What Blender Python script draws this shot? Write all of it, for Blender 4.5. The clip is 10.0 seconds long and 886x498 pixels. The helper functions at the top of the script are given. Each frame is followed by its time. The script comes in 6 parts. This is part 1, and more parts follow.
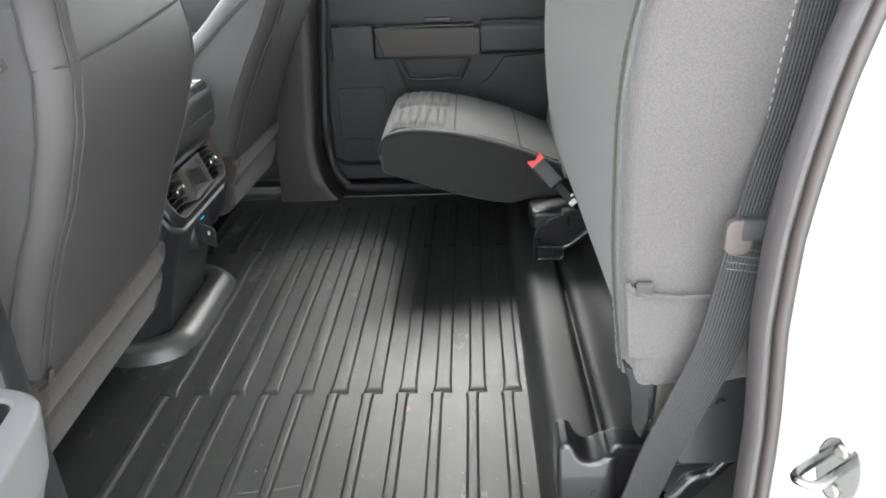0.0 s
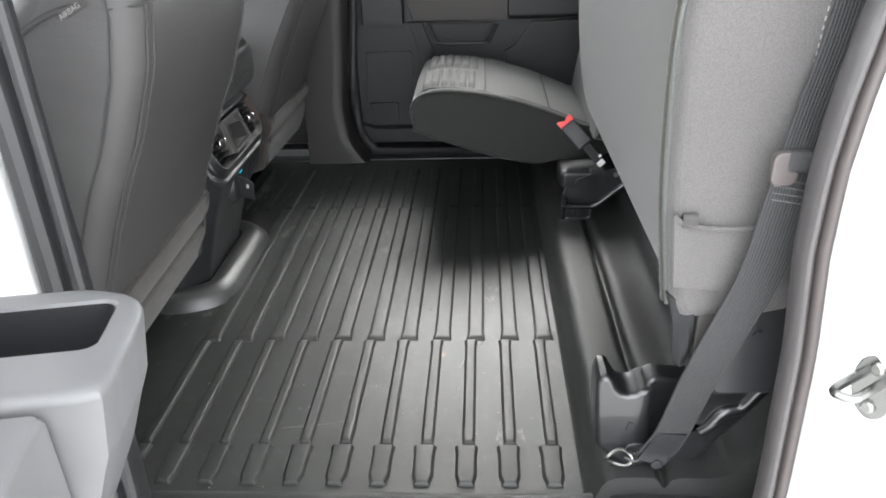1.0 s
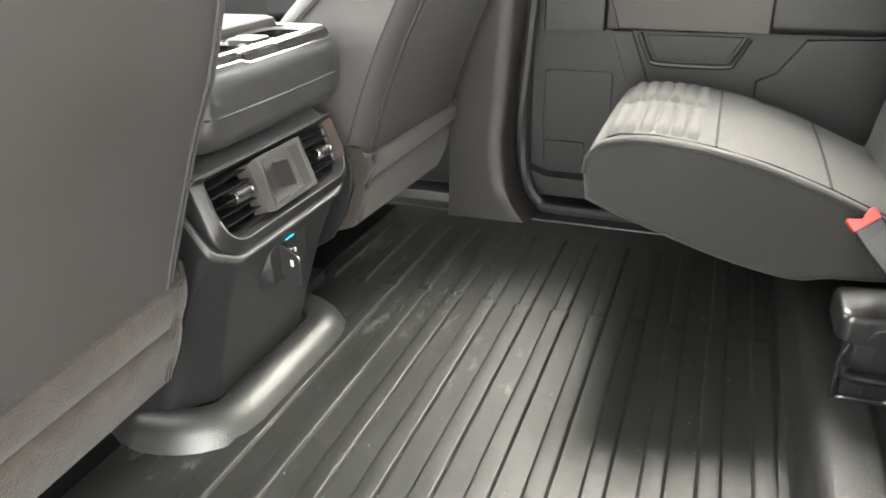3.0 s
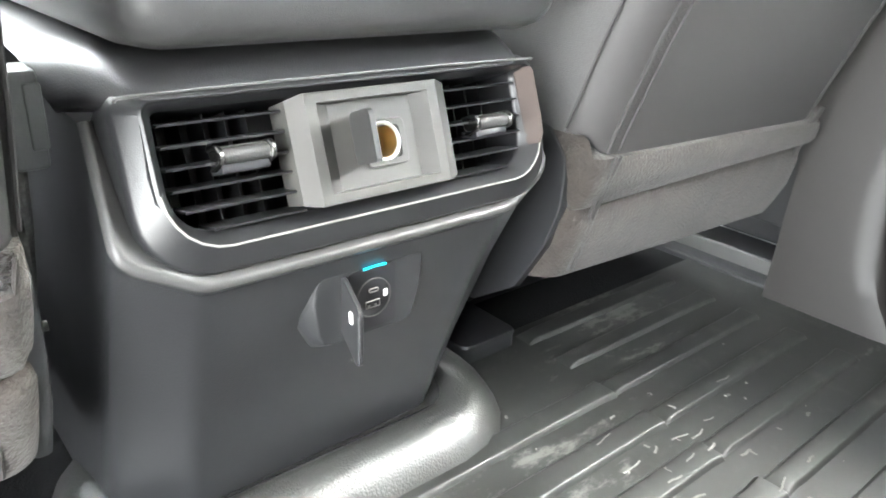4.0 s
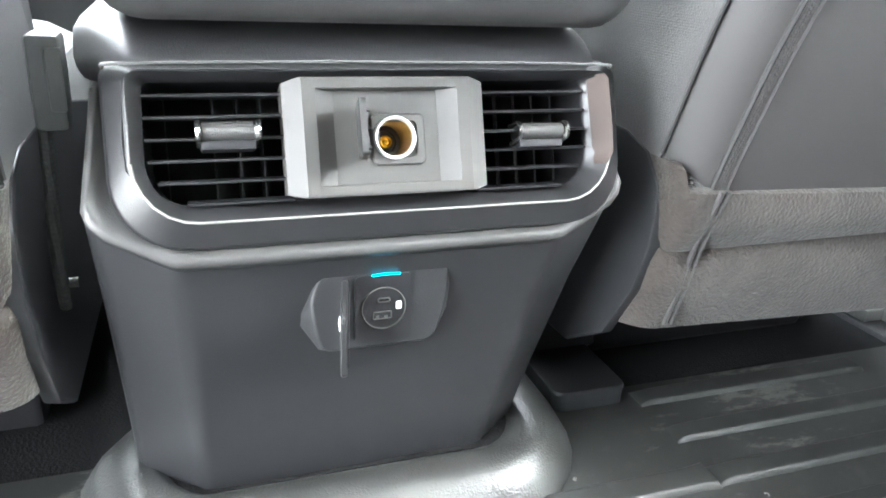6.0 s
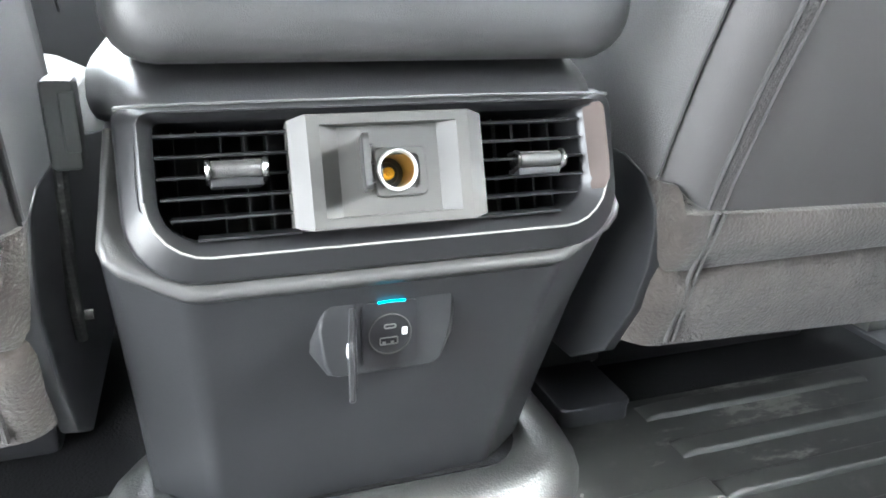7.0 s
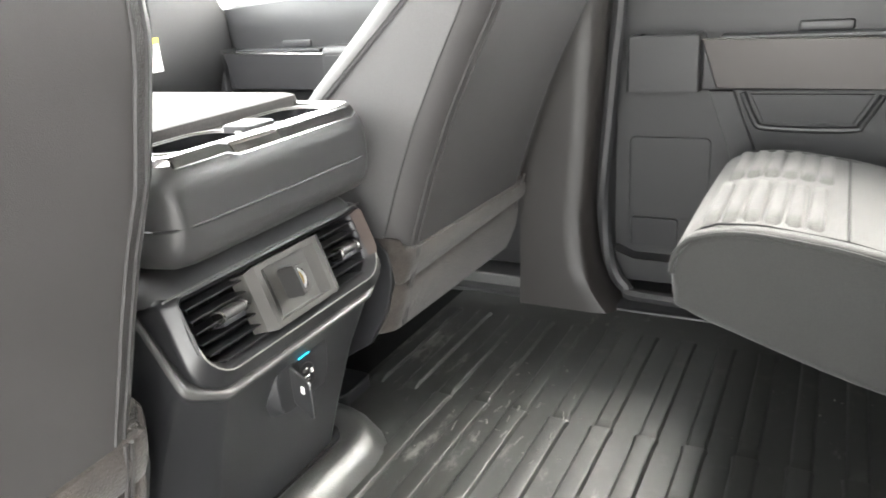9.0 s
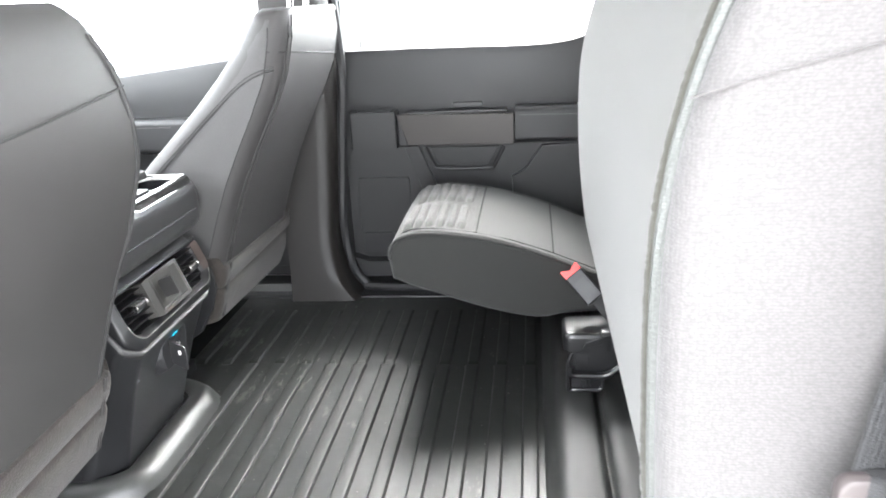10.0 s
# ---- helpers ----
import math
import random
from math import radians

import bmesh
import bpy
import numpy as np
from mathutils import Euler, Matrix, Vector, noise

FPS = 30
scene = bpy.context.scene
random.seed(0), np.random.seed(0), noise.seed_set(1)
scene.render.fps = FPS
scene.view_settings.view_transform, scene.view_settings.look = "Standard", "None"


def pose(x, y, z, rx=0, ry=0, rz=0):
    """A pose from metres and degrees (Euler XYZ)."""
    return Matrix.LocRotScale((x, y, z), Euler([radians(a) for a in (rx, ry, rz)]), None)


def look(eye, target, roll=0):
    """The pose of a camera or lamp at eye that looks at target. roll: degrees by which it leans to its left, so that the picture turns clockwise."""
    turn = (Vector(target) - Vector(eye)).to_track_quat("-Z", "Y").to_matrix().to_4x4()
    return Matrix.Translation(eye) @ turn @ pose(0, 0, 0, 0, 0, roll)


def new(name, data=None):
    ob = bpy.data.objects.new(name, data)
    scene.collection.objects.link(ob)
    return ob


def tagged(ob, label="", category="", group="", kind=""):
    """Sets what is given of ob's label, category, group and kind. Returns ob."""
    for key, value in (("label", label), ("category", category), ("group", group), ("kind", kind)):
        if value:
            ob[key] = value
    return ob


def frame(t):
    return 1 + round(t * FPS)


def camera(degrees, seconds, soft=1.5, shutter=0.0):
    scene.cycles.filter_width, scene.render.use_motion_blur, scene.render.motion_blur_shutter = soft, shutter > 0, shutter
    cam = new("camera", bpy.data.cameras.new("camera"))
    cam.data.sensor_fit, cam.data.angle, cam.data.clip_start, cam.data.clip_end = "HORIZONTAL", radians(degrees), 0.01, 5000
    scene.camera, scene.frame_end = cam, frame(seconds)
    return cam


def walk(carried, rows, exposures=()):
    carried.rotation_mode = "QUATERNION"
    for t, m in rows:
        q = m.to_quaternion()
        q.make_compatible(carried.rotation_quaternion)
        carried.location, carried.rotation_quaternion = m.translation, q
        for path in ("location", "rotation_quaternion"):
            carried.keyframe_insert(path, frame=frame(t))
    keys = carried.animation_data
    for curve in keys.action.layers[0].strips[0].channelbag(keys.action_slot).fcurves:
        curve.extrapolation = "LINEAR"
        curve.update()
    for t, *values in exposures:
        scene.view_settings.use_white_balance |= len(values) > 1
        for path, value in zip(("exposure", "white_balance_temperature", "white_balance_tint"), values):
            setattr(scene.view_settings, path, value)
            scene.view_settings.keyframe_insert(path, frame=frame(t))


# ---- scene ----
cam = camera(62.1, 10.0, soft=1.8, shutter=0.1)
PATH = [
    (0, (0.089, -1.543, 0.888), (-0.005, 0.268, 0.044), -2.7),
    (0.5, (0.061, -1.605, 0.864), (-0.032, 0.194, -0.006), -2.1),
    (1, (0.033, -1.612, 0.860), (-0.082, 0.173, -0.034), -2.2),
    (1.5, (0.036, -1.602, 0.856), (-0.105, 0.173, -0.055), -2.3),
    (2, (0.080, -1.537, 0.833), (-0.128, 0.232, -0.077), -2.3),
    (2.2, (0.100, -1.442, 0.809), (-0.148, 0.327, -0.091), -2.0),
    (2.5, (0.123, -1.223, 0.779), (-0.286, 0.537, -0.079), -2.9),
    (2.8, (0.091, -0.995, 0.734), (-0.487, 0.730, -0.097), -2.5),
    (3, (0.027, -0.844, 0.697), (-0.618, 0.854, -0.139), -1.2),
    (3.2, (-0.023, -0.682, 0.647), (-0.785, 0.971, -0.182), -0.6),
    (4.3, (-0.128, -0.197, 0.474), (-1.668, 0.801, -0.321), 4.0),
    (4.5, (-0.123, -0.158, 0.469), (-1.729, 0.731, -0.327), 4.5),
    (5, (-0.111, -0.124, 0.462), (-1.818, 0.582, -0.303), 4.4),
    (5.5, (-0.102, -0.111, 0.467), (-1.837, 0.547, -0.278), 3.9),
    (5.7, (-0.090, -0.101, 0.466), (-1.831, 0.543, -0.278), 3.6),
    (6.8, (-0.071, -0.095, 0.481), (-1.836, 0.520, -0.232), 1.5),
    (7, (-0.069, -0.099, 0.484), (-1.834, 0.517, -0.226), 1.5),
    (7.5, (-0.064, -0.112, 0.492), (-1.819, 0.521, -0.230), 1.5),
    (8, (-0.043, -0.197, 0.535), (-1.732, 0.597, -0.185), 1.0),
    (8.2, (-0.022, -0.257, 0.560), (-1.620, 0.722, -0.137), 0.5),
    (8.5, (-0.011, -0.374, 0.621), (-1.405, 0.893, -0.052), -1.8),
    (8.9, (0.002, -0.551, 0.666), (-1.023, 1.029, -0.008), -4.2),
    (9.5, (0.069, -0.896, 0.784), (-0.338, 0.916, 0.043), -4.0),
    (9.7, (0.103, -1.023, 0.823), (-0.224, 0.810, 0.093), -4.0),
    (10, (0.165, -1.238, 0.868), (-0.080, 0.635, 0.212), -3.2),
]
EXPOSURES = [(0.0, 4.45, 6300, 9), (1.8, 4.4, 6300, 9), (2.4, 4.55, 6800, 8), (2.8, 5.15, 6900, 8), (3.2, 5.9, 6850, 8), (4.4, 6.95, 6200, 7), (8.0, 6.7, 6050, 8), (9.0, 5.85, 6650, 9), (9.5, 5.7, 7050, 9), (9.7, 5.65, 6900, 9), (9.8, 5.65, 6400, 10), (10.0, 5.55, 6250, 10)]
walk(cam, [(t, look(eye, target, roll)) for t, eye, target, roll in PATH], EXPOSURES)

# ---- world, sun and large lights ----
world = bpy.data.worlds.new("sky")
scene.world = world
world.use_nodes = True
wn = world.node_tree
wn.nodes.clear()
sky = wn.nodes.new("ShaderNodeTexSky")
sky.sky_type = "NISHITA"
sky.sun_disc = False
sky.sun_elevation = radians(40)
sky.sun_rotation = radians(8)
sky.dust_density = 1.0
sky.air_density = 1.0
sky.ozone_density = 0.6
bg = wn.nodes.new("ShaderNodeBackground")
bg.inputs["Strength"].default_value = 0.15
wo = wn.nodes.new("ShaderNodeOutputWorld")
pale = wn.nodes.new("ShaderNodeHueSaturation")  # a bright hazy sky
pale.inputs["Saturation"].default_value = 0.18
wn.links.new(sky.outputs[0], pale.inputs["Color"])
haze = wn.nodes.new("ShaderNodeMix")  # thin high cloud evens out the dome
haze.data_type = "RGBA"
haze.inputs["Factor"].default_value = 0.8
haze.inputs["B"].default_value = (2.4, 2.4, 2.4, 1)
wn.links.new(pale.outputs[0], haze.inputs["A"])
wn.links.new(haze.outputs["Result"], bg.inputs["Color"])
wn.links.new(bg.outputs[0], wo.inputs["Surface"])
sun = new("sun", bpy.data.lights.new("sun", "SUN"))
sun.data.energy = 0.35
sun.data.angle = radians(40)
sun.data.color = (1.0, 0.96, 0.9)
sun.matrix_world = look((1.0, 7.5, 6.4), (0, 0, 0))

C = 0.028  # middle of the cab across its width


# ---- materials ----
def material(name, colour, rough=0.5, metal=0.0, spec=0.5, grain=0.0, grain_size=600.0, mottle=0.15, mottle_size=9.0,
             weave=0.0, weave_size=420.0, sheen=0.0, coat=0.0, dirt=0.0, ribs=0.0, scuffs=0.0):
    """A surface with slow mottling, fine grain, optional weave relief and dusty wear."""
    m = bpy.data.materials.new(name)
    m.use_nodes = True
    nt = m.node_tree
    b = nt.nodes["Principled BSDF"]
    b.inputs["Roughness"].default_value = rough
    b.inputs["Metallic"].default_value = metal
    b.inputs["Specular IOR Level"].default_value = spec
    b.inputs["Sheen Weight"].default_value = sheen
    b.inputs["Coat Weight"].default_value = coat
    co = nt.nodes.new("ShaderNodeTexCoord")
    big = nt.nodes.new("ShaderNodeTexNoise")
    big.inputs["Scale"].default_value = mottle_size
    big.inputs["Detail"].default_value = 5
    nt.links.new(co.outputs["Object"], big.inputs["Vector"])
    ramp = nt.nodes.new("ShaderNodeMix")
    ramp.data_type = "RGBA"
    ramp.inputs["A"].default_value = (*[max(0, c * (1 - mottle)) for c in colour], 1)
    ramp.inputs["B"].default_value = (*[min(1, c * (1 + mottle)) for c in colour], 1)
    nt.links.new(big.outputs["Fac"], ramp.inputs["Factor"])
    out = ramp.outputs["Result"]
    rr = nt.nodes.new("ShaderNodeMapRange")
    rr.inputs["To Min"].default_value = max(0.02, rough - 0.035)
    rr.inputs["To Max"].default_value = min(1, rough + 0.09)
    nt.links.new(big.outputs["Fac"], rr.inputs["Value"])
    nt.links.new(rr.outputs[0], b.inputs["Roughness"])
    if dirt:
        d = nt.nodes.new("ShaderNodeTexNoise")
        d.inputs["Scale"].default_value = 26
        d.inputs["Detail"].default_value = 8
        d.inputs["Roughness"].default_value = 0.7
        nt.links.new(co.outputs["Object"], d.inputs["Vector"])
        dr = nt.nodes.new("ShaderNodeMapRange")
        dr.inputs["From Min"].default_value = 0.55
        dr.inputs["From Max"].default_value = 0.8
        dr.inputs["To Max"].default_value = dirt
        nt.links.new(d.outputs["Fac"], dr.inputs["Value"])
        dm = nt.nodes.new("ShaderNodeMix")
        dm.data_type = "RGBA"
        dm.inputs["B"].default_value = (0.22, 0.21, 0.19, 1)
        nt.links.new(dr.outputs[0], dm.inputs["Factor"])
        nt.links.new(out, dm.inputs["A"])
        out = dm.outputs["Result"]
    nt.links.new(out, b.inputs["Base Color"])
    normal = None
    if grain:
        g = nt.nodes.new("ShaderNodeTexNoise")
        g.inputs["Scale"].default_value = grain_size
        g.inputs["Detail"].default_value = 2
        nt.links.new(co.outputs["Object"], g.inputs["Vector"])
        bp = nt.nodes.new("ShaderNodeBump")
        bp.inputs["Strength"].default_value = grain
        bp.inputs["Distance"].default_value = max(0.001, 0.5 / grain_size)
        nt.links.new(g.outputs["Fac"], bp.inputs["Height"])
        normal = bp
    if weave:
        w = nt.nodes.new("ShaderNodeTexVoronoi")
        w.inputs["Scale"].default_value = weave_size
        w.inputs["Randomness"].default_value = 0.5
        nt.links.new(co.outputs["Object"], w.inputs["Vector"])
        bw = nt.nodes.new("ShaderNodeBump")
        bw.inputs["Strength"].default_value = weave
        bw.inputs["Distance"].default_value = 0.0015
        nt.links.new(w.outputs["Distance"], bw.inputs["Height"])
        if normal:
            nt.links.new(normal.outputs[0], bw.inputs["Normal"])
        normal = bw
        wr = nt.nodes.new("ShaderNodeMapRange")
        wr.inputs["From Max"].default_value = 0.75
        wr.inputs["To Min"].default_value = 1.0 + 0.25 * weave
        wr.inputs["To Max"].default_value = 1.0 - 0.55 * weave
        nt.links.new(w.outputs["Distance"], wr.inputs["Value"])
        wc = nt.nodes.new("ShaderNodeVectorMath")
        wc.operation = "SCALE"
        nt.links.new(out, wc.inputs[0])
        nt.links.new(wr.outputs[0], wc.inputs["Scale"])
        nt.links.new(wc.outputs[0], b.inputs["Base Color"])
    if ribs:
        wv = nt.nodes.new("ShaderNodeTexWave")
        wv.bands_direction = "Z"
        wv.inputs["Scale"].default_value = 150
        wv.inputs["Distortion"].default_value = 0.6
        nt.links.new(co.outputs["Object"], wv.inputs["Vector"])
        br2 = nt.nodes.new("ShaderNodeBump")
        br2.inputs["Strength"].default_value = ribs
        br2.inputs["Distance"].default_value = 0.001
        nt.links.new(wv.outputs["Fac"], br2.inputs["Height"])
        if normal:
            nt.links.new(normal.outputs[0], br2.inputs["Normal"])
        normal = br2
    if normal:
        nt.links.new(normal.outputs[0], b.inputs["Normal"])
    if scuffs:
        # pale dusty wear in broad patches, broken up into fine marks along the ribs
        ma = nt.nodes.new("ShaderNodeMapping")
        ma.inputs["Scale"].default_value = (46, 17, 30)
        nt.links.new(co.outputs["Object"], ma.inputs["Vector"])
        f1 = nt.nodes.new("ShaderNodeTexNoise")
        f1.inputs["Scale"].default_value = 1.0
        f1.inputs["Detail"].default_value = 9
        f1.inputs["Roughness"].default_value = 0.72
        nt.links.new(ma.outputs[0], f1.inputs["Vector"])
        f2 = nt.nodes.new("ShaderNodeTexNoise")
        f2.inputs["Scale"].default_value = 3.2
        f2.inputs["Detail"].default_value = 3
        nt.links.new(co.outputs["Object"], f2.inputs["Vector"])
        fm = nt.nodes.new("ShaderNodeMath")
        fm.operation = "MULTIPLY"
        nt.links.new(f1.outputs["Fac"], fm.inputs[0])
        nt.links.new(f2.outputs["Fac"], fm.inputs[1])
        fr = nt.nodes.new("ShaderNodeMapRange")
        fr.inputs["From Min"].default_value = 0.345
        fr.inputs["From Max"].default_value = 0.40
        fr.inputs["To Max"].default_value = scuffs
        sx3 = nt.nodes.new("ShaderNodeSeparateXYZ")
        nt.links.new(co.outputs["Object"], sx3.inputs[0])
        edge = nt.nodes.new("ShaderNodeMapRange")
        edge.inputs["From Min"].default_value = -0.40
        edge.inputs["From Max"].default_value = -0.56
        edge.inputs["To Max"].default_value = 0.038
        nt.links.new(sx3.outputs["X"], edge.inputs["Value"])
        spot = nt.nodes.new("ShaderNodeVectorMath")
        spot.operation = "DISTANCE"
        spot.inputs[1].default_value = (-0.43, 0.33, 0.0)
        nt.links.new(co.outputs["Object"], spot.inputs[0])
        worn = nt.nodes.new("ShaderNodeMapRange")
        worn.inputs["From Min"].default_value = 0.24
        worn.inputs["From Max"].default_value = 0.06
        worn.inputs["To Max"].default_value = 0.035
        nt.links.new(spot.outputs["Value"], worn.inputs["Value"])
        both = nt.nodes.new("ShaderNodeMath")
        nt.links.new(edge.outputs[0], both.inputs[0])
        nt.links.new(worn.outputs[0], both.inputs[1])
        fa = nt.nodes.new("ShaderNodeMath")
        nt.links.new(fm.outputs[0], fa.inputs[0])
        nt.links.new(both.outputs[0], fa.inputs[1])
        nt.links.new(fa.outputs[0], fr.inputs["Value"])
        fx = nt.nodes.new("ShaderNodeMix")
        fx.data_type = "RGBA"
        fx.inputs["B"].default_value = (0.15, 0.148, 0.137, 1)
        nt.links.new(fr.outputs[0], fx.inputs["Factor"])
        nt.links.new(out, fx.inputs["A"])
        far = nt.nodes.new("ShaderNodeVectorMath")
        far.operation = "DISTANCE"
        far.inputs[1].default_value = (-0.058, -0.374, 0.0)
        nt.links.new(co.outputs["Object"], far.inputs[0])
        sp2 = nt.nodes.new("ShaderNodeMath")
        sp2.operation = "MULTIPLY_ADD"
        sp2.inputs[1].default_value = 0.018
        nt.links.new(f1.outputs["Fac"], sp2.inputs[0])
        nt.links.new(far.outputs["Value"], sp2.inputs[2])
        sr = nt.nodes.new("ShaderNodeMapRange")
        sr.inputs["From Min"].default_value = 0.022
        sr.inputs["From Max"].default_value = 0.009
        sr.inputs["To Max"].default_value = 0.8
        nt.links.new(sp2.outputs[0], sr.inputs["Value"])
        rust = nt.nodes.new("ShaderNodeMix")
        rust.data_type = "RGBA"
        rust.inputs["B"].default_value = (0.20, 0.135, 0.075, 1)
        nt.links.new(sr.outputs[0], rust.inputs["Factor"])
        nt.links.new(fx.outputs["Result"], rust.inputs["A"])
        nt.links.new(rust.outputs["Result"], b.inputs["Base Color"])
    return m


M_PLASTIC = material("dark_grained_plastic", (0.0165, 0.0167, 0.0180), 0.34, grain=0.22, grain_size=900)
M_PLASTIC_SOFT = material("soft_touch_plastic", (0.015, 0.015, 0.0160), 0.33, grain=0.2, grain_size=1100)
M_BLACK = material("black_plastic", (0.013, 0.013, 0.0145), 0.4, grain=0.1)
M_MAT = material("mat_rubber", (0.0135, 0.0142, 0.0131), 0.50, spec=0.5, coat=0.2, grain=0.2, grain_size=700, mottle=0.3, dirt=0.15, scuffs=0.6)
M_MAT.node_tree.nodes["Principled BSDF"].inputs["Coat Roughness"].default_value = 0.42
M_RUBBER = material("pebbled_rubber", (0.021, 0.0214, 0.0208), 0.5, spec=0.4, grain=0.6, grain_size=420)
M_RIM_RUBBER = material("glossy_pebbled_rubber", (0.028, 0.0283, 0.0272), 0.36, spec=1.0, grain=0.55, grain_size=420)
M_STRAP = material("edge_strap", (0.038, 0.0352, 0.0347), 0.6, weave=0.5, weave_size=500)
M_POD = material("matt_black_housing", (0.019, 0.0193, 0.0205), 0.45, grain=0.2, grain_size=900)
M_VINYL = material("seat_vinyl", (0.041, 0.0388, 0.0385), 0.52, grain=0.3, grain_size=1300)
M_LID = material("armrest_vinyl", (0.042, 0.0413, 0.0415), 0.36, spec=0.7, grain=0.3, grain_size=1300)
M_CLOTH = material("seat_cloth", (0.021, 0.0212, 0.0198), 0.85, weave=0.5, weave_size=520, sheen=0.15)
M_CLOTH_LIGHT = material("side_cloth", (0.082, 0.077, 0.0755), 0.88, weave=0.5, weave_size=480, sheen=0.15)
M_CARPET = material("velour_carpet", (0.025, 0.0202, 0.0170), 0.95, grain=1.0, grain_size=300, mottle=0.8, mottle_size=38, sheen=0.1, dirt=0.1)
M_RIBBED = material("smooth_side_cloth", (0.056, 0.0543, 0.0537), 0.6, sheen=0.1, weave=0.25, weave_size=520, ribs=0.05)
M_TRIM = material("satin_rose_trim", (0.050, 0.037, 0.032), 0.6, spec=0.25)
# near-black: the shade in cavities, holes and under seats put into the colour
M_SHADE_BLACK = material("shade_black", (0.006, 0.006, 0.007), 0.6)
M_DARK_STEEL = material("dull_cable_steel", (0.16, 0.16, 0.155), 0.5, metal=0.6, weave=0.5, weave_size=300)
M_FELT = material("felt_underside", (0.029, 0.0274, 0.0212), 0.95, grain=0.5, grain_size=900, mottle=0.25, mottle_size=35, sheen=0.2)
M_PIPING = material("piping", (0.034, 0.033, 0.033), 0.75)
M_ZIP = material("zip_tape", (0.085, 0.088, 0.083), 0.6, weave=0.6, weave_size=500)
M_STITCH = material("pale_thread", (0.24, 0.235, 0.23), 0.8)
M_THREAD = material("stitching", (0.09, 0.09, 0.088), 0.8)
M_PAINT = material("white_car_paint", (0.74, 0.74, 0.73), 0.25, coat=0.6, mottle=0.02)
M_SEAL = material("rubber_seal", (0.05, 0.046, 0.046), 0.4, grain=0.2)
M_SEAL_DARK = material("black_rubber_seal", (0.02, 0.02, 0.021), 0.5, grain=0.2)
M_BELT = material("belt_webbing", (0.031, 0.031, 0.032), 0.7, weave=0.7, weave_size=700)
M_PLATE = material("warm_grey_plastic", (0.049, 0.0470, 0.0435), 0.5, grain=0.15, grain_size=1200, mottle=0.04)
M_FLAP = material("dull_black_flap_plastic", (0.028, 0.0275, 0.027), 0.38, grain=0.15, grain_size=1200, mottle=0.05)
M_FLAP_DARK = material("satin_black_flap", (0.022, 0.022, 0.023), 0.3, coat=0.3, mottle=0.05)
M_DUCT = material("satin_black_duct_plastic", (0.016, 0.0165, 0.018), 0.36, grain=0.1)
M_BUCKLE = material("pale_grey_buckle_plastic", (0.12, 0.122, 0.12), 0.4, grain=0.15)
M_DASH = material("matt_dash_skin", (0.02, 0.02, 0.021), 0.75, spec=0.25, grain=0.3, grain_size=900)
# paler plastic that paints the highlight on the hood's edge
M_EDGE_HIGHLIGHT = material("edge_highlight_plastic", (0.075, 0.074, 0.072), 0.32, spec=0.7)
M_DECK = material("satin_silver_deck", (0.30, 0.30, 0.295), 0.22, metal=0.7, mottle=0.05)
M_WELL = material("glossy_black_well", (0.012, 0.012, 0.013), 0.2, mottle=0.1)
M_BAND_DARK = material("dark_polished_band", (0.10, 0.098, 0.096), 0.16, metal=0.8, mottle=0.1)
M_SILVER = material("satin_silver", (0.036, 0.032, 0.030), 0.40, metal=0.35)
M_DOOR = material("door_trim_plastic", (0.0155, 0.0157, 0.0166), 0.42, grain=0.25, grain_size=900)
M_PILLAR = material("pillar_trim_plastic", (0.0165, 0.0145, 0.0135), 0.45, grain=0.2, grain_size=900)
M_CLOTH_DARK = material("slack_dark_cloth", (0.014, 0.014, 0.015), 0.9, weave=0.4)
M_UNDERLAY = material("black_floor_carpet", (0.006, 0.006, 0.0065), 0.95, spec=0.2, grain=0.8, grain_size=350, mottle=0.4, mottle_size=30)
M_CHROME = material("chrome", (0.85, 0.85, 0.85), 0.08, metal=1.0, mottle=0.02)
M_CHROME_CLIP = material("bright_clip_chrome", (0.55, 0.55, 0.54), 0.14, metal=1.0, mottle=0.05)
M_CHROME_DIM = material("worn_chrome", (0.22, 0.22, 0.215), 0.22, metal=1.0, mottle=0.1)
M_RIM = material("satin_rim", (0.26, 0.255, 0.24), 0.35, metal=0.4)
# ledge and hood: the console plastic made lighter, their highlights put into the colour
M_LEDGE = material("highlit_ledge_plastic", (0.052, 0.051, 0.050), 0.36, grain=0.3, grain_size=900)
M_HOOD = material("highlit_hood_plastic", (0.045, 0.0448, 0.046), 0.335, spec=0.7, grain=0.25, grain_size=900)
M_POLISH = material("polished_dark_chrome", (0.33, 0.32, 0.31), 0.05, metal=1.0, mottle=0.05)
# the door plastic again, paler to carry the daylight on the open door
M_ARMREST_LIT = material("daylit_armrest_plastic", (0.10, 0.10, 0.102), 0.35, grain=0.15, grain_size=1100)
M_KNURL = material("knurled_metal", (0.085, 0.083, 0.081), 0.4, metal=0.5, weave=0.35, weave_size=900)
M_METAL = material("black_painted_metal", (0.010, 0.010, 0.011), 0.3, coat=0.6)
M_STEEL = material("bare_steel", (0.3, 0.3, 0.285), 0.3, metal=1.0)
M_SEAT_RAIL = material("grey_rail_steel", (0.20, 0.20, 0.195), 0.32, metal=0.7)
M_BRASS = material("brass", (0.62, 0.45, 0.2), 0.42, metal=0.6)
M_GOLD = material("golden_contact", (0.85, 0.55, 0.06), 0.35, metal=0.5)
M_CRUMB = material("pale_grit", (0.22, 0.215, 0.20), 0.9, mottle=0.4, mottle_size=60)
M_SCUFF = material("dusty_scuff", (0.16, 0.158, 0.148), 0.85, mottle=0.5, mottle_size=90)
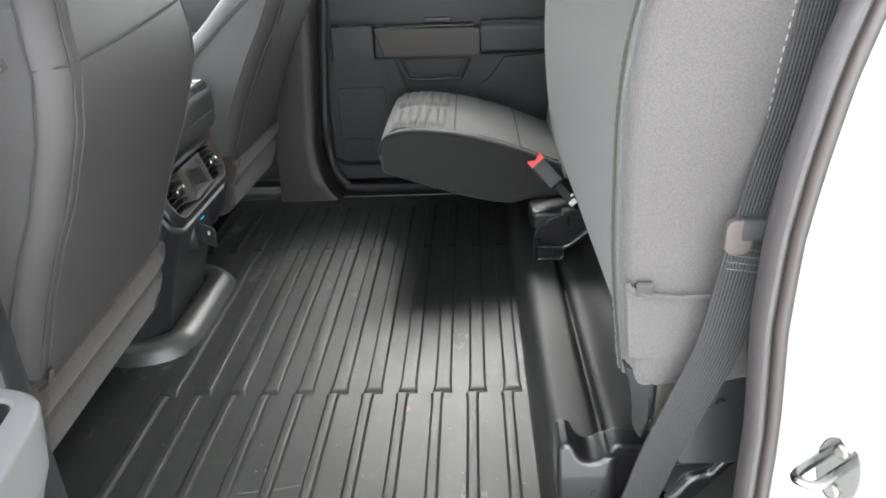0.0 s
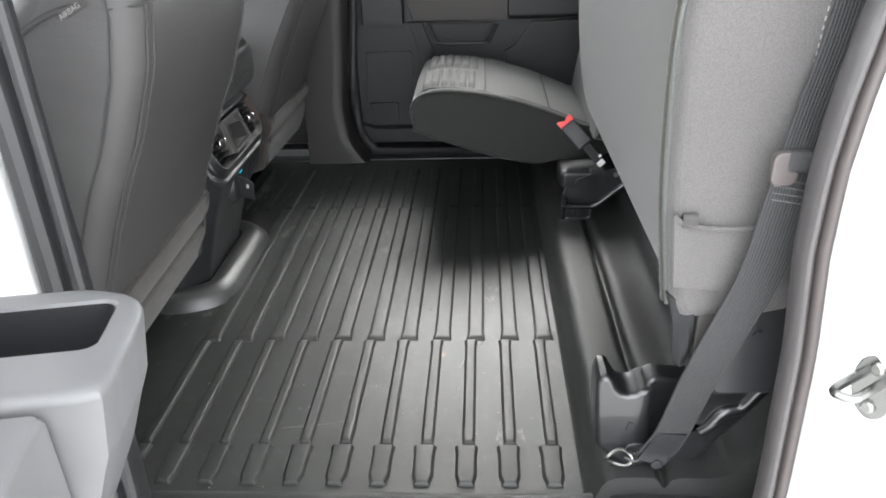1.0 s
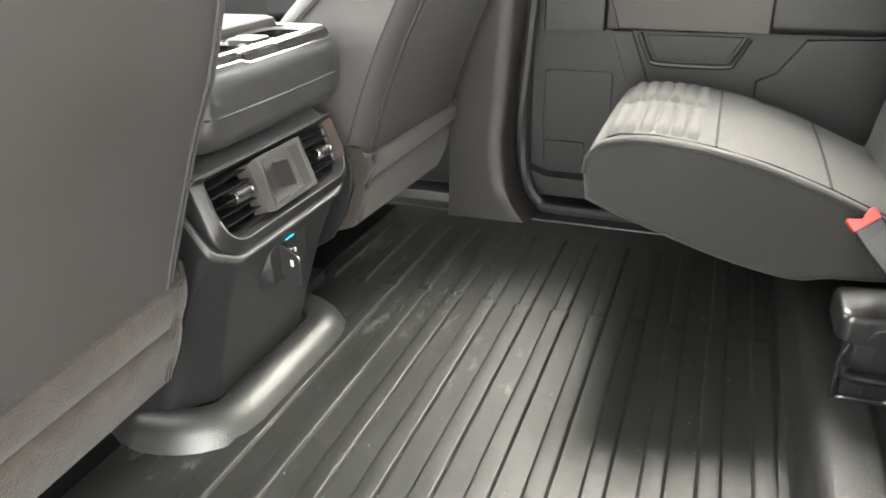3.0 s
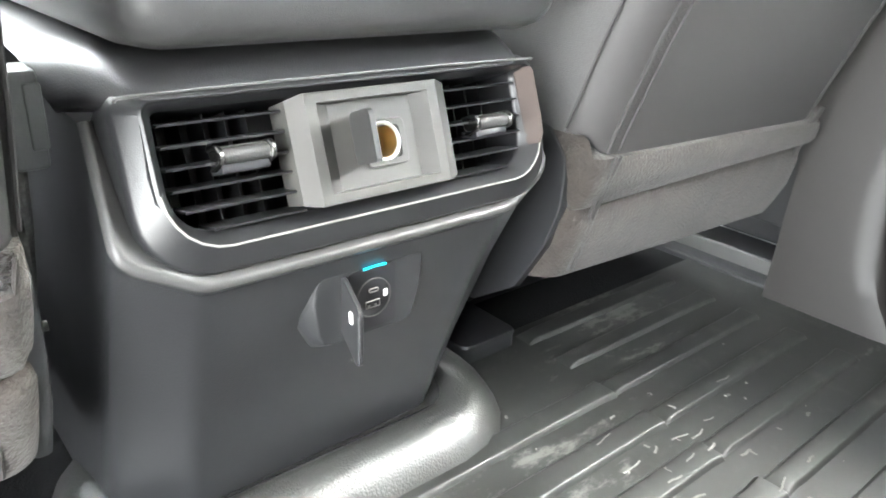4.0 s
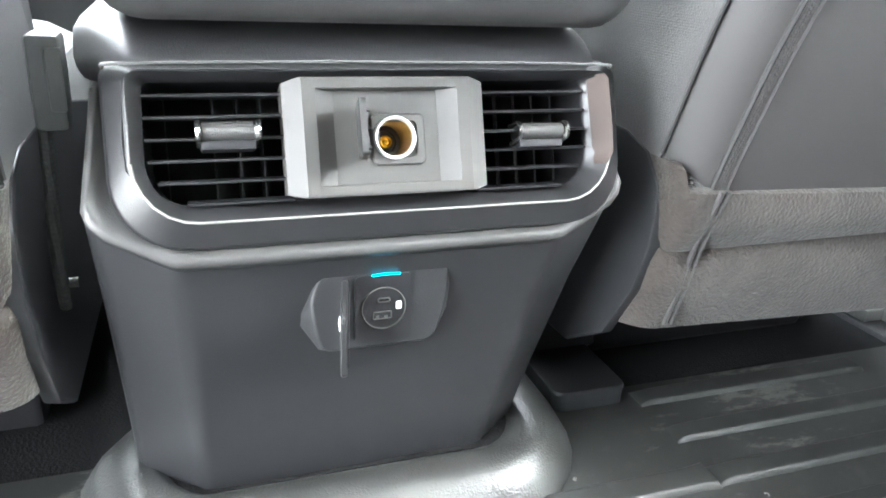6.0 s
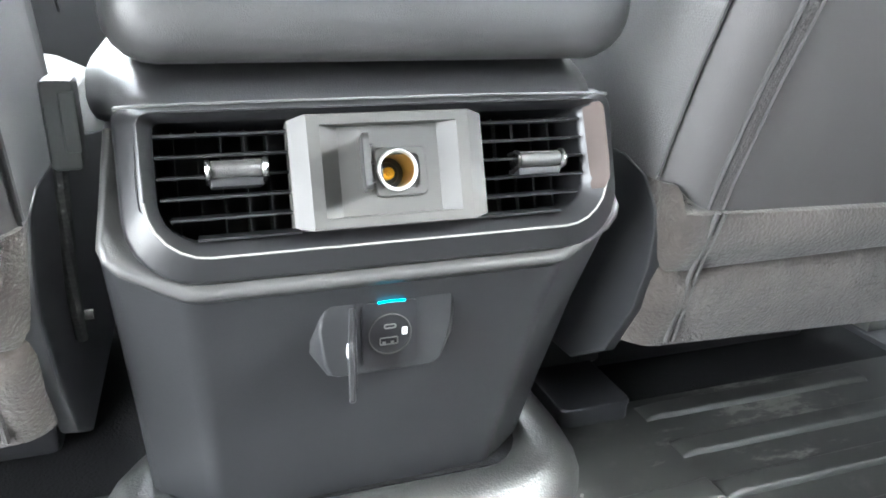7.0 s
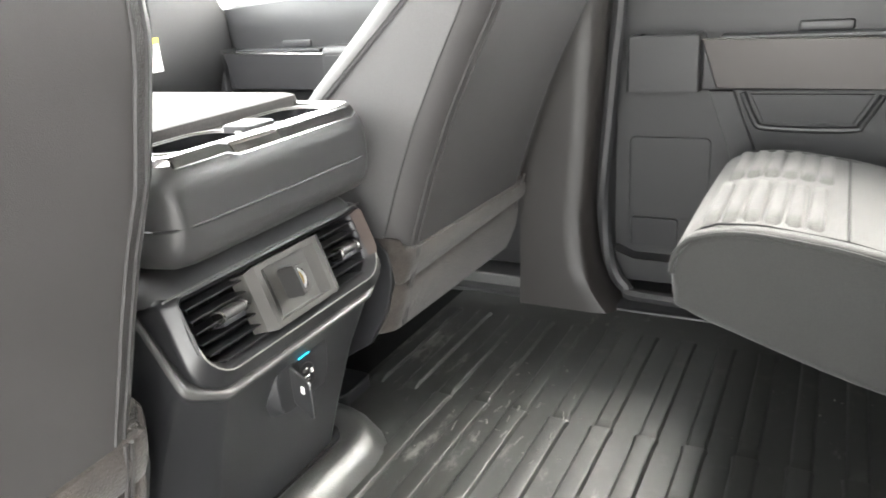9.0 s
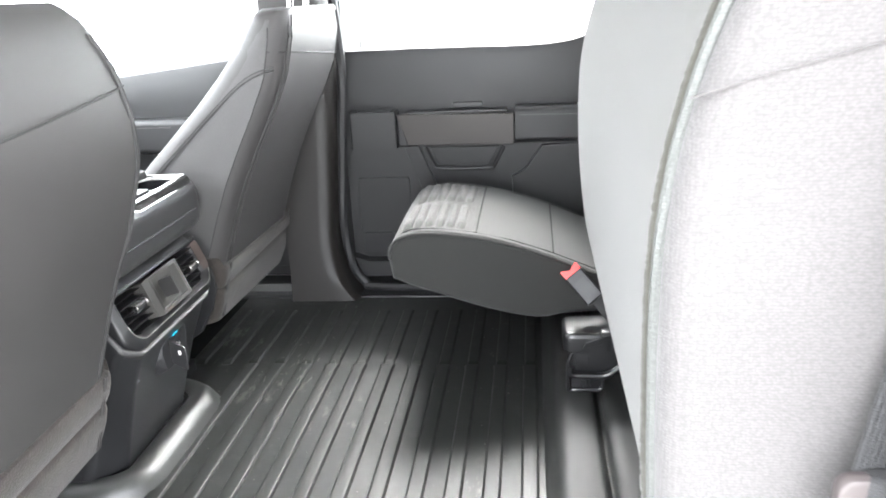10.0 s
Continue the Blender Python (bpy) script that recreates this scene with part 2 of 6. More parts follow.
M_RED = material("red_plastic", (0.75, 0.035, 0.03), 0.35)
M_WHITE = material("white_print", (0.8, 0.8, 0.78), 0.6, mottle=0.03)
M_YELLOW = material("yellow_print", (0.85, 0.7, 0.05), 0.6, mottle=0.03)
M_HEAD = material("headliner_fabric", (0.30, 0.293, 0.28), 0.95, grain=0.5)
M_PULL = material("pink_grey_plastic", (0.06, 0.05, 0.049), 0.45)
M_GROUND = material("pale_concrete", (0.55, 0.54, 0.52), 0.9, grain=0.6, grain_size=60, mottle=0.2, mottle_size=1.5)

M_GLASS = bpy.data.materials.new("window_glass")
M_GLASS.use_nodes = True
gb = M_GLASS.node_tree.nodes["Principled BSDF"]
gb.inputs["Base Color"].default_value = (0.95, 0.97, 0.96, 1)
gb.inputs["Roughness"].default_value = 0.0
gb.inputs["Transmission Weight"].default_value = 1.0
gb.inputs["IOR"].default_value = 1.02

M_LED = bpy.data.materials.new("cyan_led")
M_LED.use_nodes = True
lb = M_LED.node_tree.nodes["Principled BSDF"]
lb.inputs["Base Color"].default_value = (0.02, 0.4, 0.5, 1)
lb.inputs["Emission Color"].default_value = (0.01, 0.58, 0.85, 1)
lb.inputs["Emission Strength"].default_value = 0.045


# ---- mesh helpers ----
def thing(name, at, label, category, group="", kind=""):
    ob = new(name)
    ob.empty_display_size = 0.05
    ob.matrix_world = Matrix.Translation(at)
    return tagged(ob, label, category, group, kind)


def part(name, bm, mat, parent=None, label="", angle=40, even=True):
    me = bpy.data.meshes.new(name)
    bmesh.ops.recalc_face_normals(bm, faces=bm.faces)
    bm.to_mesh(me)
    bm.free()
    me.materials.append(mat)
    for p in me.polygons:
        p.use_smooth = True
    me.set_sharp_from_angle(angle=radians(angle))
    ob = new(name, me)
    if even:
        wnm = ob.modifiers.new("even_normals", "WEIGHTED_NORMAL")
        wnm.keep_sharp = True
    if parent is not None:
        ob.parent = parent
        base = parent
        inv = Matrix()
        chain = []
        while base is not None:
            chain.append(base)
            base = base.parent
        top = chain[-1]
        if len(chain) == 1:
            inv = top.matrix_basis.inverted()
        ob.matrix_parent_inverse = inv
    if label:
        tagged(ob, label)
    return ob


def structure(name, bm, mat, label, category):
    return tagged(part(name, bm, mat), label, category, kind="structure")


def loft(bm, rings, caps=True, loop=True):
    """Joins rings of equally many points with faces."""
    vs = [[bm.verts.new(p) for p in r] for r in rings]
    n = len(vs[0])
    for a, b in zip(vs, vs[1:]):
        for i in range(n if loop else n - 1):
            j = (i + 1) % n
            bm.faces.new((a[i], a[j], b[j], b[i]))
    if caps and loop:
        bm.faces.new(vs[0][::-1])
        bm.faces.new(vs[-1])
    return bm


def box(bm, x0, x1, y0, y1, z0, z1, bevel=0.0, segs=2, m=None):
    b2 = bmesh.new()
    bmesh.ops.create_cube(b2, size=1)
    for v in b2.verts:
        v.co = Vector(((x0 + x1) / 2 + v.co.x * (x1 - x0), (y0 + y1) / 2 + v.co.y * (y1 - y0), (z0 + z1) / 2 + v.co.z * (z1 - z0)))
    if bevel:
        bmesh.ops.bevel(b2, geom=list(b2.edges), offset=bevel, segments=segs, affect="EDGES", profile=0.5)
    merge(bm, b2, m)
    return bm


def merge(bm, b2, m=None):
    vmap = {v: bm.verts.new(m @ v.co if m else v.co) for v in b2.verts}
    for f in b2.faces:
        bm.faces.new([vmap[v] for v in f.verts])
    b2.free()
    return bm


def rrect(cx, cy, hx, hy, r, n=4):
    """Points round a rectangle with round corners; r is one radius or four (from +x +y, anticlockwise)."""
    rs = r if isinstance(r, (tuple, list)) else (r,) * 4
    pts = []
    for k, (sx, sy) in enumerate(((1, 1), (-1, 1), (-1, -1), (1, -1))):
        rk = min(rs[k], hx, hy)
        for i in range(n + 1):
            a = math.pi / 2 * (k + i / n)
            pts.append((cx + sx * (hx - rk) + rk * math.cos(a), cy + sy * (hy - rk) + rk * math.sin(a)))
    return pts


def smooth_path(pts, n=6):
    """A Catmull-Rom curve through the points."""
    p = [Vector(q) for q in pts]
    p = [2 * p[0] - p[1]] + p + [2 * p[-1] - p[-2]]
    out = []
    for a, b, c, d in zip(p, p[1:], p[2:], p[3:]):
        for i in range(n):
            t = i / n
            out.append(0.5 * (2 * b + (c - a) * t + (2 * a - 5 * b + 4 * c - d) * t * t + (3 * b - a - 3 * c + d) * t ** 3))
    out.append(p[-2])
    return out


def sweep(bm, pts, profile, up=(0, 0, 1), closed=False, caps=True):
    """Carries a flat profile (side, up) along a path."""
    pts = [Vector(p) for p in pts]
    rings = []
    n = len(pts)
    for i, p in enumerate(pts):
        a = pts[i - 1] if (i or closed) else p
        b = pts[(i + 1) % n] if (i < n - 1 or closed) else p
        t = (b - a).normalized()
        side = t.cross(Vector(up)).normalized()
        u = side.cross(t).normalized()
        rings.append([p + side * q[0] + u * q[1] for q in profile])
    if closed:
        rings.append(rings[0])
    return loft(bm, rings, caps=caps and not closed)


def circle(r, n=8, ry=None):
    return [(r * math.cos(2 * math.pi * i / n), (ry or r) * math.sin(2 * math.pi * i / n)) for i in range(n)]


def tube(bm, pts, r, n=8, up=(0.1, 0.2, 1), closed=False):
    return sweep(bm, pts, circle(r, n), up, closed)


def rod(bm, a, b, r, n=12):
    a, b = Vector(a), Vector(b)
    d = (b - a).normalized()
    return sweep(bm, [a, b], circle(r, n), (0, 0, 1) if abs(d.z) < 0.9 else (0, 1, 0))


def prism(bm, outline, y0, y1, axis="y", bevel=0.0):
    """A flat outline carried along an axis; with bevel its rims are rounded inwards."""
    def place(p, d):
        return {"y": (p[0], d, p[1]), "x": (d, p[0], p[1]), "z": (p[0], p[1], d)}[axis]
    cx = sum(p[0] for p in outline) / len(outline)
    cy = sum(p[1] for p in outline) / len(outline)

    def inset(k):
        return [(p[0] + (cx - p[0]) * k_for(p, k), p[1] + (cy - p[1]) * k_for(p, k)) for p in outline]

    def k_for(p, k):
        r = math.hypot(p[0] - cx, p[1] - cy)
        return min(0.9, k / max(r, 1e-4))
    s = 1 if y1 > y0 else -1
    levels = [(y0, 0), (y1, 0)]
    if bevel:
        levels = [(y0, bevel), (y0 + s * bevel * 0.3, bevel * 0.3), (y0 + s * bevel, 0), (y1 - s * bevel, 0), (y1 - s * bevel * 0.3, bevel * 0.3), (y1, bevel)]
    return loft(bm, [[place(p, d) for p in inset(k)] for d, k in levels])


def wall_with_hole(bm, axis, d0, d1, outer, hole):
    """A slab between d0 and d1 with one opening; outer and hole are rectangles (a0, a1, b0, b1)."""
    def rect(r):
        return [(r[0], r[2]), (r[1], r[2]), (r[1], r[3]), (r[0], r[3])]

    def place(p, d):
        return {"y": (p[0], d, p[1]), "x": (d, p[0], p[1]), "z": (p[0], p[1], d)}[axis]
    o, h = rect(outer), rect(hole)
    rings = [[place(p, d0) for p in h], [place(p, d0) for p in o], [place(p, d1) for p in o], [place(p, d1) for p in h], [place(p, d0) for p in h]]
    return loft(bm, rings, caps=False)


def lerp_table(z, table):
    for (a, va), (b, vb) in zip(table, table[1:]):
        if z <= b:
            return va + (vb - va) * (z - a) / (b - a)
    return table[-1][1]


def dashes(bm, pts, r, on=3, off=2):
    """Short lengths of thread along a path."""
    i = 0
    while i + on < len(pts):
        tube(bm, pts[i:i + on], r, 5)
        i += on + off - 1
    return bm

# ---- large structure ----
# ground outside, far below the sills
bm = bmesh.new()
loft(bm, [[(-400, -400, -0.8), (400, -400, -0.8)], [(-400, 400, -0.8), (400, 400, -0.8)]], loop=False)
structure("ground", bm, M_GROUND, "pale concrete ground outside the truck", "ground")

# cab floor under the mat
bm = bmesh.new()
box(bm, -1.75, 0.2, -0.80, 0.86, -0.06, -0.004)
structure("floor", bm, M_UNDERLAY, "dark cab floor under the rubber mat", "floor")

# rear floor step in black pebbled rubber
bm = bmesh.new()
prof = smooth_path([(0.174, 0, -0.002), (0.184, 0, 0.002), (0.194, 0, 0.020), (0.204, 0, 0.046), (0.216, 0, 0.058), (0.234, 0, 0.062), (0.268, 0, 0.0625), (0.281, 0, 0.060),
                    (0.288, 0, 0.050), (0.293, 0, 0.043), (0.299, 0, 0.046), (0.305, 0, 0.057), (0.322, 0, 0.062), (0.36, 0, 0.062), (0.39, 0, 0.072), (0.42, 0, 0.105), (0.52, 0, 0.15), (0.66, 0, 0.17)], 4)
ring = [(p.x, p.z) for p in prof] + [(0.66, -0.06), (0.172, -0.06)]
prism(bm, ring, -0.78, 0.84)
structure("rear_floor_step", bm, M_RUBBER, "black pebbled rubber floor step with a seat channel", "floor step")

# near corner bulge of the floor rubber and the lip along the sill
bm = bmesh.new()
rings = []
for i in range(9):
    t = i / 8
    h = 0.04 * math.sin(math.pi * (0.12 + 0.8 * t)) ** 0.7
    y = -0.915 + 0.175 * t
    rings.append([(0.185 + 0.02 * t, y, -0.05), (0.20, y, h * 0.3), (0.222, y, h * 0.85), (0.26, y, h), (0.36, y, h * 0.8), (0.42, y, h * 0.5), (0.46, y, -0.05)])
loft(bm, rings, caps=False, loop=False)
structure("corner_floor_rubber", bm, M_RUBBER, "black pebbled rubber bulge in the floor corner", "floor rubber")
bm = bmesh.new()
lip = [(-0.022, -0.03), (-0.02, -0.002), (-0.012, 0.008), (0.0, 0.012), (0.014, 0.008), (0.024, -0.004), (0.03, -0.03)]
sweep(bm, [(-0.60, -0.772, 0.0), (0.17, -0.772, 0.0), (0.21, -0.772, 0.01)], lip)
structure("mat_lip", bm, M_RUBBER, "raised rubber lip along the door sill", "floor lip")
bm = bmesh.new()
box(bm, -1.75, 0.75, -0.99, -0.80, -0.14, -0.045, 0.012)
structure("sill_near", bm, M_PLASTIC, "dark plastic door sill cover", "door sill")
bm = bmesh.new()
box(bm, -0.80, -0.585, 0.838, 0.848, 0.004, 0.030, 0.003)
box(bm, -0.835, -0.775, 0.805, 0.852, 0.004, 0.024, 0.004)
structure("sill_rail_far", bm, M_SEAT_RAIL, "grey steel rail along the far door sill", "rail")
bm = bmesh.new()
box(bm, -1.75, 0.75, 0.80, 0.99, -0.14, 0.006, 0.012)
structure("sill_far", bm, M_PLASTIC, "dark plastic door sill cover", "door sill")

# roof, rear wall, front end
bm = bmesh.new()
box(bm, -1.05, 0.80, -0.86, 0.92, 1.22, 1.27)
structure("ceiling", bm, M_HEAD, "light grey fabric headliner", "ceiling")
bm = bmesh.new()
wall_with_hole(bm, "x", 0.66, 0.74, (-0.95, 1.0, -0.1, 1.24), (-0.72, 0.78, 0.72, 1.17))
structure("wall_rear", bm, M_PLASTIC_SOFT, "dark trim wall behind the rear seats", "wall")
bm = bmesh.new()
box(bm, 0.69, 0.70, -0.72, 0.78, 0.72, 1.17)
structure("window_rear", bm, M_GLASS, "clear rear cab window", "window")
bpy.data.objects["window_rear"].visible_shadow = False
bm = bmesh.new()
box(bm, -1.90, -1.80, -0.98, 1.03, -0.2, 0.76)
structure("wall_front", bm, M_PLASTIC, "dark bulkhead below the windscreen", "wall")
bm = bmesh.new()
prism(bm, [(-1.84, 0.755), (-1.832, 0.755), (-1.04, 1.215), (-1.048, 1.215)], -0.86, 0.92)
structure("windscreen", bm, M_GLASS, "clear raked windscreen", "window")
bpy.data.objects["windscreen"].visible_shadow = False
for y0, y1, nm in ((-0.97, -0.86, "near"), (0.92, 1.03, "far")):
    bm = bmesh.new()
    prism(bm, [(-1.88, 0.74), (-1.80, 0.74), (-1.02, 1.2), (-1.06, 1.26)], y0, y1, bevel=0.012)
    structure("windscreen_pillar_" + nm, bm, M_HEAD, "light grey windscreen pillar trim", "pillar")

# near body side: front door wall, middle pillar, rear corner
bm = bmesh.new()
wall_with_hole(bm, "y", -0.97, -0.90, (-1.80, -0.56, -0.12, 0.745), (-1.62, -0.64, 0.735, 0.74))
structure("body_side_near_front", bm, M_PLASTIC, "dark trim of the closed front door", "car door")
bm = bmesh.new()
box(bm, -0.62, -0.482, -1.0, -0.86, -0.1, 1.25, 0.02)
structure("pillar_near", bm, M_PAINT, "white painted middle pillar of the door frame", "pillar")
bm = bmesh.new()
box(bm, -0.62, -0.488, -0.86, -0.76, -0.02, 1.22, 0.03)
structure("pillar_trim_near", bm, M_PLASTIC, "dark plastic trim of the middle pillar", "pillar trim")
bm = bmesh.new()
for dx, r in ((0.0, 0.013), (0.03, 0.008)):
    tube(bm, smooth_path([(-0.47 + dx, -0.895, 1.2), (-0.462 + dx, -0.895, 0.72), (-0.464 + dx, -0.895, 0.46), (-0.478 + dx, -0.89, 0.12), (-0.46 + dx, -0.88, -0.02)], 5), r)
structure("seal_middle_pillar", bm, M_SEAL_DARK, "black double rubber door seal", "door seal")


def seal_x(z):
    """How far back the rear edge of the near door opening lies at a height."""
    return lerp_table(z, [(-0.1, 0.36), (0.05, 0.378), (0.16, 0.381), (0.37, 0.378), (0.5, 0.368), (0.59, 0.369), (0.66, 0.376), (0.75, 0.39), (0.9, 0.43), (1.25, 0.55)])


bm = bmesh.new()
rings = []
for i in range(28):
    z = -0.1 + 1.33 * i / 27
    x = seal_x(z)
    rings.append([(x + 0.06, -0.84, z), (x + 0.024, -0.905, z), (x + 0.024, -0.925, z), (x + 0.06, -0.985, z), (x + 0.10, -1.025, z), (x + 0.13, -1.035, z), (0.95, -1.035, z), (0.95, -0.84, z)])
loft(bm, rings)
structure("pillar_rear_near", bm, M_PAINT, "white painted rear door jamb and body side", "pillar")
bm = bmesh.new()
sealp = [(seal_x(z) + 0.0135, -0.9, z) for z in [-0.1 + 1.33 * i / 40 for i in range(41)]]
sweep(bm, [(p[0] + 0.0075, p[1], p[2]) for p in sealp], [(x, y) for x, y in circle(0.0085, 16, 0.0125)], up=(0, -1, 0))
structure("seal_rear_pillar", bm, M_PULL, "grey rubber seal round the door opening", "door seal")
bm = bmesh.new()
sealq = [(seal_x(z) + 0.0035, -0.895, z) for z in [-0.1 + 1.33 * i / 40 for i in range(41)]]
sweep(bm, sealq, circle(0.0095, 14, 0.018), up=(0, -1, 0))
structure("seal_lip_rear_pillar", bm, M_SEAL, "dark grey inner lip of the door seal", "door seal")
bm = bmesh.new()
rings = []
for i in range(14):
    z = -0.05 + 1.25 * i / 13
    x = seal_x(z)
    rings.append([(x + 0.01, -0.865, z), (x + 0.05, -0.82, z), (0.7, -0.80, z), (0.7, -0.86, z)])
loft(bm, rings)
structure("corner_trim_near", bm, M_PLASTIC_SOFT, "dark plastic trim of the rear corner pillar", "pillar trim")

# unseen block, added to stop daylight leaking in behind the far seal
bm = bmesh.new()
box(bm, -0.50, -0.402, 0.888, 0.985, 0.0, 0.72)
structure("far_seal_light_block", bm, M_SEAL_DARK, "unseen black block against light behind the far seal", "pillar")

# far body side: middle pillar trim, rear corner
bm = bmesh.new()
rings = []
for z in [0.0, 0.02, 0.05, 0.09, 0.14, 0.2, 0.3, 0.42, 0.55, 0.7, 0.85, 1.0, 1.22]:
    flare = 0.055 * max(0, (0.13 - z) / 0.13) ** 2
    x1 = lerp_table(z, [(0, -0.415), (0.2, -0.428), (0.5, -0.405), (0.75, -0.39), (1.22, -0.43)]) + flare
    y = lerp_table(z, [(0, 0.772), (0.1, 0.782), (0.3, 0.80), (0.6, 0.80), (1.22, 0.78)])
    x0 = -0.57
    rings.append([(x0, 0.95, z), (x0, y, z), (x1 - 0.05, y, z), (x1 - 0.018, y + 0.004, z), (x1 - 0.003, y + 0.02, z), (x1, y + 0.05, z), (x1, 0.95, z)])
loft(bm, rings)
structure("pillar_trim_far", bm, M_PILLAR, "dark grey plastic trim of the middle pillar", "pillar trim")
bm = bmesh.new()
tube(bm, smooth_path([(-0.41, 0.872, 1.2), (-0.375, 0.872, 0.75), (-0.392, 0.872, 0.5), (-0.412, 0.872, 0.25), (-0.40, 0.87, 0.1), (-0.36, 0.86, 0.03), (-0.28, 0.85, 0.015), (0.3, 0.85, 0.015)], 6), 0.014)
structure("seal_far", bm, M_SEAL_DARK, "black rubber seal round the far door", "door seal")
bm = bmesh.new()
box(bm, 0.42, 0.72, 0.84, 1.0, -0.05, 1.24, 0.02)
structure("corner_trim_far", bm, M_PLASTIC_SOFT, "dark plastic trim of the rear corner pillar", "pillar trim")
for y0, y1, nm in ((-0.99, -0.86, "near"), (0.90, 1.0, "far")):
    bm = bmesh.new()
    box(bm, -1.06, 0.75, y0, y1, 1.16, 1.27, 0.015)
    structure("roof_rail_" + nm, bm, M_HEAD, "light grey roof rail trim above the doors", "roof rail")
# dashboard far ahead
dash = thing("dashboard", (-1.5, C, 0.3), "dark grey dashboard under the windscreen", "dashboard")
bm = bmesh.new()
prism(bm, [(-1.8, 0.05), (-1.55, 0.1), (-1.5, 0.3), (-1.42, 0.5), (-1.43, 0.64), (-1.47, 0.715), (-1.56, 0.745), (-1.8, 0.75)], -0.88, 0.93, bevel=0.02)
part("body", bm, M_DASH, dash)
bm = bmesh.new()
box(bm, -1.435, -1.41, 0.02, 0.20, 0.575, 0.60, 0.006)
part("vent_bar", bm, M_SILVER, dash, "satin silver vent bar")
bm = bmesh.new()
box(bm, -1.47, -1.43, -0.1, 0.16, 0.48, 0.68, 0.008)
part("screen", bm, M_BLACK, dash, "black centre screen")


# ---- doors ----
def make_door(name, place, label, window_top, front=False, is_open=False):
    """A door with its inner trim. place(s, d, z): s along the door from its hinge, d inwards from its skin."""
    th = thing(name, place(0.0, 0.0, 0.0), label, "car door")
    inner_place = place
    arm = 0.045 if is_open else 0.0
    L = 1.02 if front else 0.86

    def put(b2, nm, mat, lab="", angle=40, parent=th):
        for v in b2.verts:
            v.co = Vector(place(*v.co))
        return part(nm, b2, mat, parent, lab, angle)
    # outer skin and upper trim with a window opening
    b = bmesh.new()
    box(b, 0.0, L, -0.09, -0.06, -0.1, 0.72, 0.01)
    put(b, "outer_skin", M_PAINT, "white painted outer skin")
    b = bmesh.new()
    sill = smooth_path([(0.046 if is_open else 0.0, 0, 0.728), (0.25, 0, 0.729), (0.55, 0, 0.724), (0.66, 0, 0.728), (0.73, 0, 0.742), (0.8, 0, 0.775), (0.86, 0, 0.83)], 5) if not front else \
        [Vector((0, 0, 0.652)), Vector((0.25, 0, 0.668)), Vector((0.48, 0, 0.69)), Vector((0.77, 0, 0.72)), Vector((1.02, 0, 0.74))]
    rings = []
    for p in sill:
        rings.append([(p.x, -0.06, 0.5), (p.x, -0.055, p.z - 0.012), (p.x, -0.02, p.z), (p.x, -0.004, p.z - 0.008), (p.x, 0.002, p.z - 0.03), (p.x, 0.008, 0.60), (p.x, 0.0, 0.5)])
    loft(b, rings)
    put(b, "upper_trim", M_DOOR)
    b = bmesh.new()
    box(b, 0.05 if is_open else 0.0, L, -0.06, 0.0, 0.02, 0.51, 0.012)
    put(b, "lower_panel", M_DOOR)
    if is_open:
        b = bmesh.new()
        box(b, -0.012, 0.056, -0.075, -0.016, -0.05, 0.74, 0.01)
        put(b, "painted_edge", M_PAINT, "white painted door edge")
    # armrest: front cap, silver part, padded part
    a0, a1, a2 = 0.052, 0.19, 0.532
    b = bmesh.new()
    if front:
        a0, a1, a2 = 0.02, 0.08, 0.40
    t0, t1 = 0.551, 0.445
    # the front cap has a pocket in its top
    if is_open:
        # outline from above: square towards the hand, rounded off beside the hinge
        edge = [(p.x, p.y) for p in smooth_path([(0.024, -0.02, 0), (0.026, 0.10, 0), (0.034, 0.135, 0), (0.048, 0.160, 0), (0.068, 0.172, 0), (0.095, 0.176, 0)], 4)] + \
            [(0.188, 0.1745), (0.196, 0.1715), (0.2, 0.164), (0.2, -0.02)]
        cx, cy = 0.096, 0.085
        corner = rrect(0, 0, 0.039, 0.064, 0.014, 6)
        pk = []
        for k in range(len(corner)):
            (x0, y0), (x1, y1) = corner[k - 1], corner[k]
            n = max(1, int(math.hypot(x1 - x0, y1 - y0) / 0.008))
            pk += [(cx + x0 + (x1 - x0) * i / n, cy + y0 + (y1 - y0) * i / n) for i in range(n)]

        def reach(x, y):
            """Where the line from the middle of the pocket through a point meets the edge."""
            dx, dy = x - cx, y - cy
            best = 99.0
            for k in range(len(edge)):
                (ax, ay), (bx, by) = edge[k - 1], edge[k]
                det = dx * (by - ay) - dy * (bx - ax)
                if abs(det) > 1e-12:
                    u = ((ax - cx) * (by - ay) - (ay - cy) * (bx - ax)) / det
                    w = ((ax - cx) * dy - (ay - cy) * dx) / det
                    if u > 0 and -1e-6 <= w <= 1 + 1e-6:
                        best = min(best, u)
            return (cx + dx * best, cy + dy * best)
        po = [reach(x, y) for x, y in pk]
        wide = lambda e, z: [(x, y - e * max(0.0, y) / 0.175, z) for x, y in po]
        inset = lambda e, z: [(cx + (x - cx) * (1 - e / 0.08), cy + (y - cy) * (1 - e / 0.09), z) for x, y in po]
        ring_in = lambda k, z: [(cx + (x - cx) * k, cy + (y - cy) * k, z) for x, y in pk]
        rings = [wide(0.06, 0.36), wide(0.032, 0.42), wide(0.014, 0.470), wide(0.008, 0.484), wide(0.0075, 0.488), wide(0.0, 0.538), inset(0.0012, 0.5415), inset(0.0035, 0.544), inset(0.008, 0.5455), inset(0.014, 0.546), ring_in(1.05, 0.546), ring_in(1.0, 0.543)]
